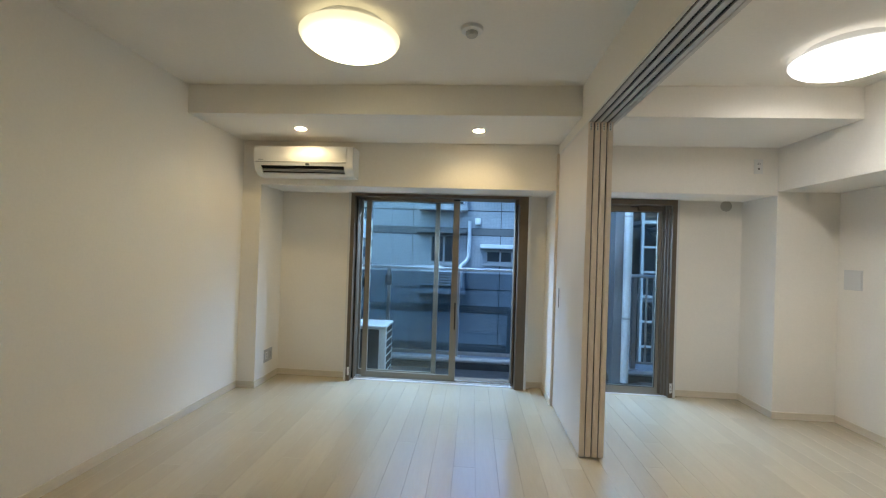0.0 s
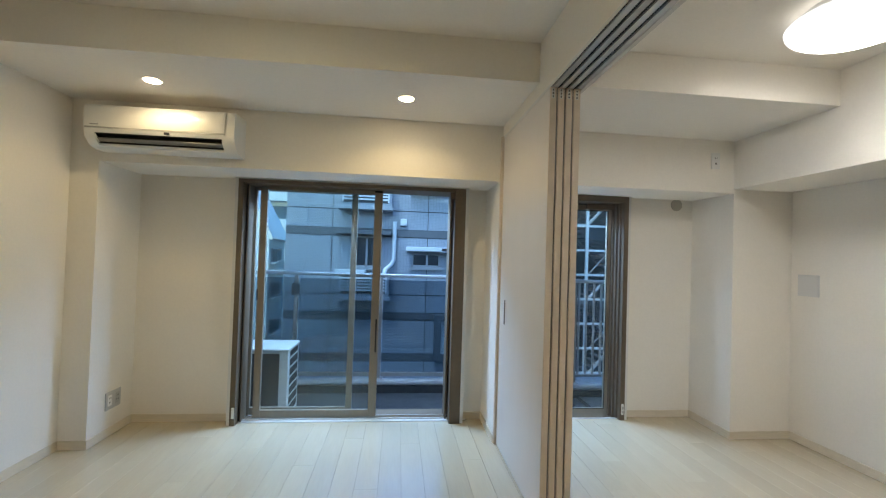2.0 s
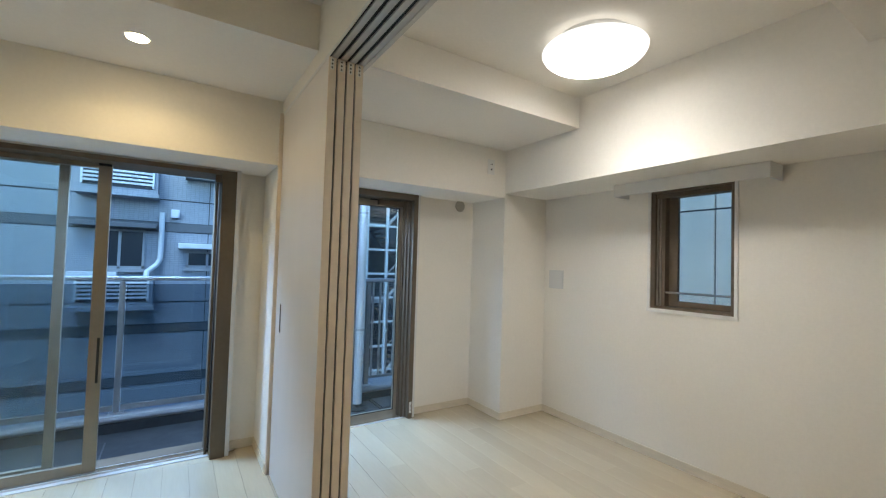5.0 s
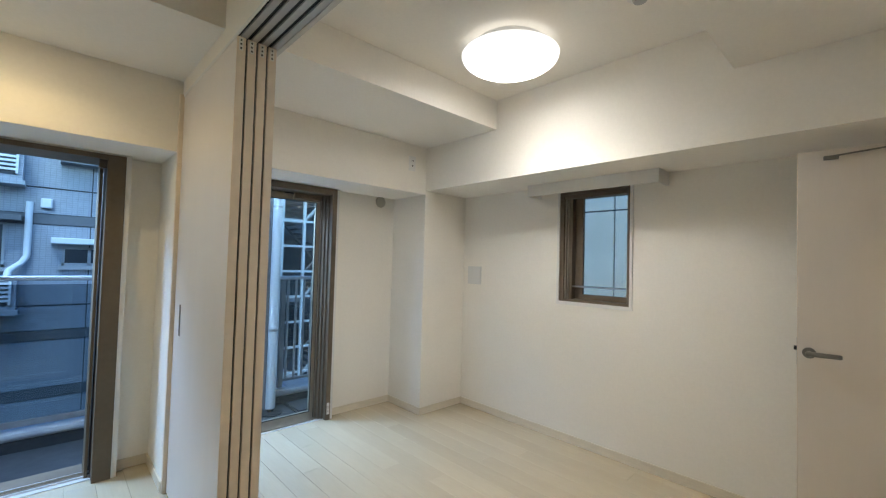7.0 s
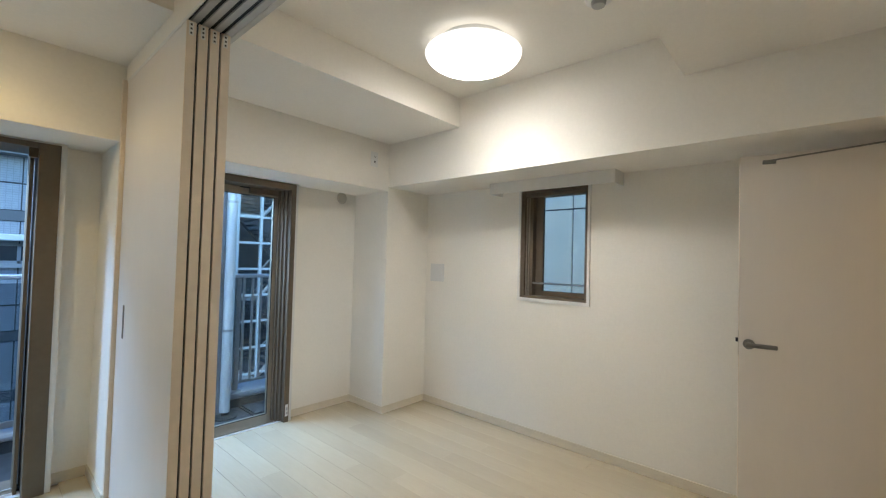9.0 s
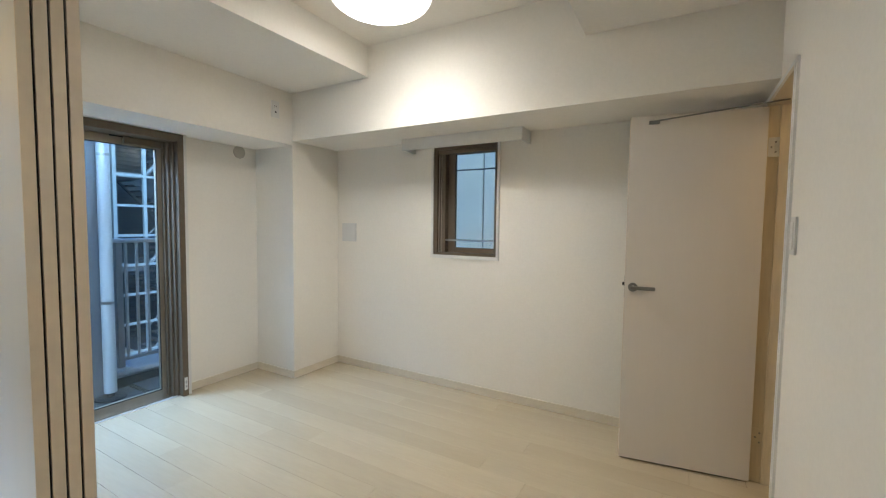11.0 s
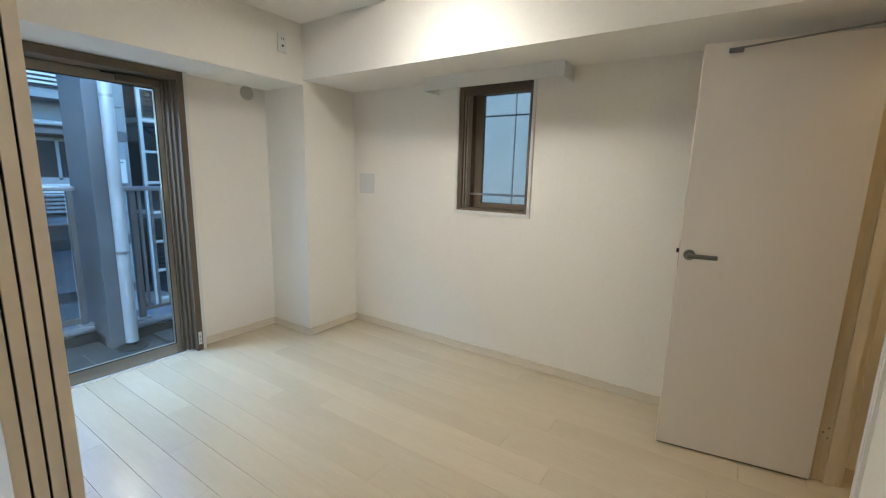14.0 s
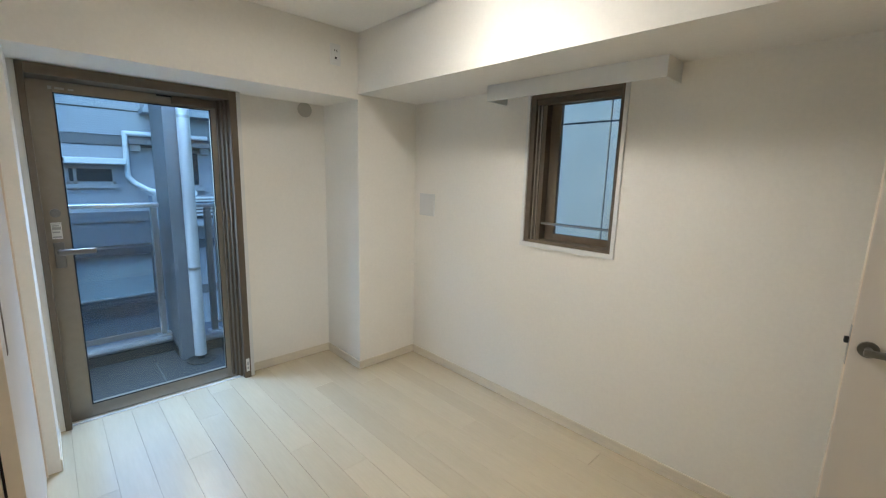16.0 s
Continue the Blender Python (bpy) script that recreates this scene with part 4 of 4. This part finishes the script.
far_window(0.47, 1.36, 1.10, 1.53, 0.95)
far_window(1.55, 2.42, 1.12, 1.52, 1.70)
far_window(-1.42, -0.44, 1.05, 2.02, -0.95, False)
far_window(3.28, 4.25, 1.05, 1.98, 3.85, False)
far_window(0.47, 1.36, 3.72, 4.15, 0.95)
for xa, xb in ((-1.85, -0.2), (2.70, 4.6)):
    part("flat_hood", boxes((xa, xb, FY - 0.45, FY, 2.06, 2.17), bevel=0.01), BAND, fac)
part("flat_hood", boxes((0.36, 1.5, FY - 0.4, FY, 3.42, 3.60), bevel=0.01), BAND, fac)
bx = part("bay_window", boxes((1.24, 3.17, FY - 0.35, FY, -1.79, -1.60), (1.24, 3.17, FY - 0.35, FY, -0.55, -0.38), (1.24, 1.43, FY - 0.35, FY, -1.60, -0.55), (2.96, 3.17, FY - 0.35, FY, -1.60, -0.55)), BAND, fac, "dark framed projecting window")
part("pane", boxes((1.43, 2.96, FY - 0.2, FY - 0.18, -1.60, -0.55)), material("pale_frosted_glass", (0.50, 0.56, 0.58), 0.3, grain=0.05, stain=0.1), bx, "pale frosted pane")


def vent(x, z, w=0.2):
    v = part("vent_cap", boxes((x - w / 2, x + w / 2, FY - 0.14, FY, z - 0.11, z + 0.11), bevel=0.03), LOUVRE, fac, "pale square vent cap")
    part("slot", boxes((x - w / 3, x + w / 3, FY - 0.10, FY - 0.02, z - 0.125, z - 0.105)), JOINT, v)


for x, z in ((0.172, 2.49), (2.86, 2.02), (4.62, 2.45), (4.35, 2.02)):
    vent(x, z)


def gutter(points, r):
    bm = bmesh.new()
    for p, q in zip(points, points[1:]):
        rod(bm, p, q, r, 12)
        bmesh.ops.create_icosphere(bm, subdivisions=2, radius=r, matrix=Matrix.Translation(q))
    part("gutter_pipe", bm, LOUVRE, fac, "pale rainwater pipe", smooth=True)


gutter([(-0.10, FY - 0.1, 2.50), (-0.10, FY - 0.1, 1.30), (-0.17, FY - 0.12, 1.16), (-0.36, FY - 0.2, 0.98), (-0.38, FY - 0.3, 0.84)], 0.062)
gutter([(4.4, FY - 0.2, 2.32), (2.66, FY - 0.2, 2.32), (2.66, FY - 0.12, 1.30), (2.78, FY - 0.12, 1.16), (3.05, FY - 0.3, 0.98), (3.3, FY - 0.4, 0.93)], 0.055)
part("boiler_box", boxes((4.76, 5.10, FY - 0.2, FY, 0.98, 1.57), bevel=0.015), LOUVRE, fac, "white wall boiler box")
part("boiler_slot", boxes((4.82, 5.04, FY - 0.205, FY - 0.2, 1.48, 1.51)), JOINT, fac)

# fire stair of the house beyond
st = thing("fire_escape", (7.6, 15.5, GZ), "white steel fire escape stair with open landings", "fire escape")
WSTEEL = material("white_painted_steel", (0.50, 0.53, 0.55), 0.5, grain=0.03, stain=0.06)
# shade of the deep stairwell is put into this wall's dark colour
part("back_wall", boxes((5.26, 11.0, 17.2, 17.5, GZ, 9)), material("shaded_recess_wall", (0.07, 0.08, 0.09), 0.7, grain=0.08, stain=0.15), st, "recessed wall behind the stair, coloured dark for its shade")
for x in (5.95, 6.72, 8.6):
    for y in (15.0, 16.8):
        # front columns white; rear ones coloured dark to read as shaded
        part("column", boxes((x - 0.045, x + 0.045, y - 0.045, y + 0.045, GZ, 9)), WSTEEL if y < 16 else BAND, st)
z, k = -6.9, 0
while z < 8:
    part("cross_rail", boxes((5.95, 8.6, 14.965, 15.035, z, z + 0.07)), WSTEEL, st)
    k += 1
    z += 0.87
for z in (-5.6, -2.85, -0.1, 2.65, 5.4):
    part("landing", boxes((5.95, 6.75, 15.1, 16.8, z, z + 0.14), (8.0, 8.6, 15.1, 16.8, z + 1.37, z + 1.5)), FRAMEGREY, st)
    bm = bmesh.new()
    for i in range(9):
        a = i / 8
        box(bm, 6.75 + 1.25 * a, 6.95 + 1.25 * a, 15.2, 16.0, z + 0.1 + 1.37 * a, z + 0.14 + 1.37 * a)
        box(bm, 6.75 + 1.25 * (1 - a), 6.95 + 1.25 * (1 - a), 16.0, 16.7, z + 1.45 + 1.3 * a, z + 1.49 + 1.3 * a)
    part("steps", bm, BAND, st)
    part("stringer", rod(bmesh.new(), (6.75, 15.15, z + 0.05), (8.0, 15.15, z + 1.42), 0.06, 8), FRAMEGREY, st)
    part("stair_rail", rod(bmesh.new(), (6.75, 15.15, z + 0.95), (8.0, 15.15, z + 2.32), 0.02, 8), FRAMEGREY, st)
    # rear stringer in darker grey than the front one, as if in shade
    part("stringer", rod(bmesh.new(), (6.75, 16.7, z + 2.75), (8.0, 16.7, z + 1.42), 0.06, 8), BAND, st)
    part("shutter", boxes((6.0, 6.66, 17.1, 17.2, z + 0.3, z + 2.3)), DARK, st)
    lv = bmesh.new()
    for i in range(16):
        box(lv, 6.8, 8.5, 17.12, 17.2, z + 0.3 + i * 0.14, z + 0.36 + i * 0.14)
    # near-black slats: the dimness of the recess is in their colour
    part("louvre_screen", lv, JOINT, st)

# pale house with a mansard roof, and a tall block behind it
CURTAINED = material("curtained_window", (0.13, 0.16, 0.18), 0.6, grain=0.15, scale=8, spec=0.1)
PALE = material("pale_plaster", (0.58, 0.60, 0.58), 0.8, grain=0.05, stain=0.06, stain_scale=0.4)
ph = thing("pale_house", (-10, 21, GZ), "pale plaster house with a steep sloping roof", "building")
HX, HY0, HY1, HZ = -5.7, 20.0, 22.5, 2.1   # side wall, front, back, eave
bm = bmesh.new()
ring = [[bm.verts.new((x, y, z)) for x, z in ((-16, GZ), (HX, GZ), (HX, HZ), (-7.6, 5.74), (-16, 5.74))] for y in (HY0, HY1)]
for k in range(5):
    bm.faces.new((ring[0][k], ring[0][(k + 1) % 5], ring[1][(k + 1) % 5], ring[1][k]))
bm.faces.new(ring[0][::-1])
bm.faces.new(ring[1])
bmesh.ops.recalc_face_normals(bm, faces=bm.faces)
part("wall", bm, PALE, ph)
bm = bmesh.new()
v = [bm.verts.new(p) for p in ((HX + 0.1, HY0 - 0.12, HZ - 0.15), (HX + 0.1, HY1 + 0.1, HZ - 0.15), (-7.6, HY1 + 0.1, 5.78), (-7.6, HY0 - 0.12, 5.78), (HX + 0.22, HY0 - 0.12, HZ - 0.08), (HX + 0.22, HY1 + 0.1, HZ - 0.08), (-7.5, HY1 + 0.1, 5.9), (-7.5, HY0 - 0.12, 5.9))]
for f in ((3, 2, 1, 0), (4, 5, 6, 7), (0, 1, 5, 4), (2, 3, 7, 6), (1, 2, 6, 5), (3, 0, 4, 7)):
    bm.faces.new([v[k] for k in f])
part("roof", bm, material("pale_blue_roof", (0.66, 0.66, 0.62), 0.45, grain=0.05, stain=0.08), ph, "pale blue sloping roof")
for z0, z1 in ((0.95, 1.62), (-0.62, 0.02), (-2.32, -1.66)):
    w = part("window", boxes((HX, HX + 0.06, 20.35, 21.85, z0, z1)), FRAMEGREY, ph)
    part("pane", boxes((HX + 0.06, HX + 0.075, 20.42, 21.06, z0 + 0.06, z1 - 0.06)), CURTAINED, w)
    part("pane", boxes((HX + 0.06, HX + 0.075, 21.14, 21.78, z0 + 0.06, z1 - 0.06)), CURTAINED, w)
    part("sill", boxes((HX, HX + 0.22, 20.25, 21.95, z0 - 0.08, z0)), PALE, w)
ledge = part("ledge", boxes((HX, HX + 0.45, 20.1, 22.4, 0.42, 0.62), bevel=0.02), PALE, ph)
part("rail", boxes((HX + 0.38, HX + 0.42, 20.1, 22.4, 1.0, 1.05)), LOUVRE, ledge)
bm = bmesh.new()
rod(bm, (-6.85, HY0 - 0.07, GZ), (-6.85, HY0 - 0.07, 2.05), 0.05, 10)
rod(bm, (-6.85, HY0 - 0.07, 2.05), (-7.05, HY0 - 0.07, 2.28), 0.05, 10)
part("downpipe", bm, FRAMEGREY, ph)
for z in (1.9, 0.15, -1.6):
    part("vent_cap", boxes((-7.85, -7.70, HY0 - 0.12, HY0, z - 0.08, z + 0.08), bevel=0.03), LOUVRE, ph)
part("vent_cap", boxes((-6.75, -6.4, HY0 - 0.1, HY0, 1.70, 1.76), bevel=0.01), LOUVRE, ph)
tb = thing("tower_block", (-14, 46, GZ), "tall pale apartment block with balconies", "building")
part("wall", boxes((-30, -9, 42, 54, GZ, 26)), PALE, tb)
for i in range(11):
    z = -5 + i * 2.8
    for x in (-13.5, -18.0, -22.5, -27.0):
        b = part("balcony", boxes((x, x + 3.6, 40.8, 42, z, z + 1.1)), PALE, tb)
        part("opening", boxes((x + 0.3, x + 3.3, 41.9, 41.98, z + 1.1, z + 2.4)), CURTAINED, b)
# plain wall outside the small window
nw = thing("side_house", (5.6, 2, GZ), "light grey rendered wall of the house next door", "building")
RENDER = material("light_grey_render", (0.95, 0.82, 0.67), 0.85, grain=0.06, scale=18, stain=0.10, stain_scale=1.2, bump=0.5, bump_scale=50)
part("core", boxes((6.03, 9.0, -6, 6.5, GZ, 4.59)), JOINT, nw)
YE, ZE = (-6, -2.2, 1.68, 3.61, 6.5), (GZ, -0.6, 2.215, 4.6)
for a, b in zip(YE, YE[1:]):
    for c, d in zip(ZE, ZE[1:]):
        part("wall_panel", boxes((6.0, 6.05, a + 0.012, b - 0.012, c + 0.012, d - 0.012)), RENDER, nw)

# ---- floor boards ----
BW, BL = 0.145, 1.95
rng = random.Random(7)
EDGE = 1.562
known = {0: 3.667, 1: 2.08, 2: 2.374, 3: 3.373, 4: 1.10, 5: 1.714, 6: 1.99, 7: 3.022, 8: 1.826, 9: 0.95, 10: 2.632, 11: 2.21, -1: 1.35, -2: 2.9, -3: 1.7, -4: 3.3}
boards = {}


def board_mesh(w, length):
    key = (round(w, 3), round(length, 3))
    if key not in boards:
        bm = bmesh.new()
        g, b = 0.0005, 0.0006
        lo = [(g, g, -0.012), (w - g, g, -0.012), (w - g, length - g, -0.012), (g, length - g, -0.012)]
        mid = [(g, g, -b), (w - g, g, -b), (w - g, length - g, -b), (g, length - g, -b)]
        hi = [(g + b, g + b, 0), (w - g - b, g + b, 0), (w - g - b, length - g - b, 0), (g + b, length - g - b, 0)]
        r = [[bm.verts.new(p) for p in ring] for ring in (lo, mid, hi)]
        for p, q in zip(r, r[1:]):
            for i in range(4):
                bm.faces.new((p[i], p[(i + 1) % 4], q[(i + 1) % 4], q[i]))
        bm.faces.new(r[2])
        boards[key] = mesh_of("plank", bm, PLANK)
    return boards[key]


def lay(x, w, y0, y1):
    if w < 0.012 or y1 - y0 < 0.012:
        return
    ob = new("plank", board_mesh(w, y1 - y0))
    ob.location = (x, y0, 0)
    ob.parent = floor


k0 = math.floor((XL - EDGE) / BW)
k1 = math.ceil((XR - EDGE) / BW)
for k in range(k0, k1):
    xa, xb = max(XL, EDGE + k * BW), min(XR, EDGE + (k + 1) * BW)
    j = known.get(k, 0.4 + ((k * 0.62) % 1.0) * BL + rng.uniform(-0.1, 0.1))
    while j > YBACK:
        j -= BL
    ya = YBACK
    yend = 4.434 if W1[0] < (xa + xb) / 2 < W1[1] else (4.449 if W2[0] < (xa + xb) / 2 < W2[1] else YW)
    j += BL
    while ya < yend:
        yb = min(j, yend)
        lay(xa, xb - xa, ya, yb)
        ya, j = yb, j + BL
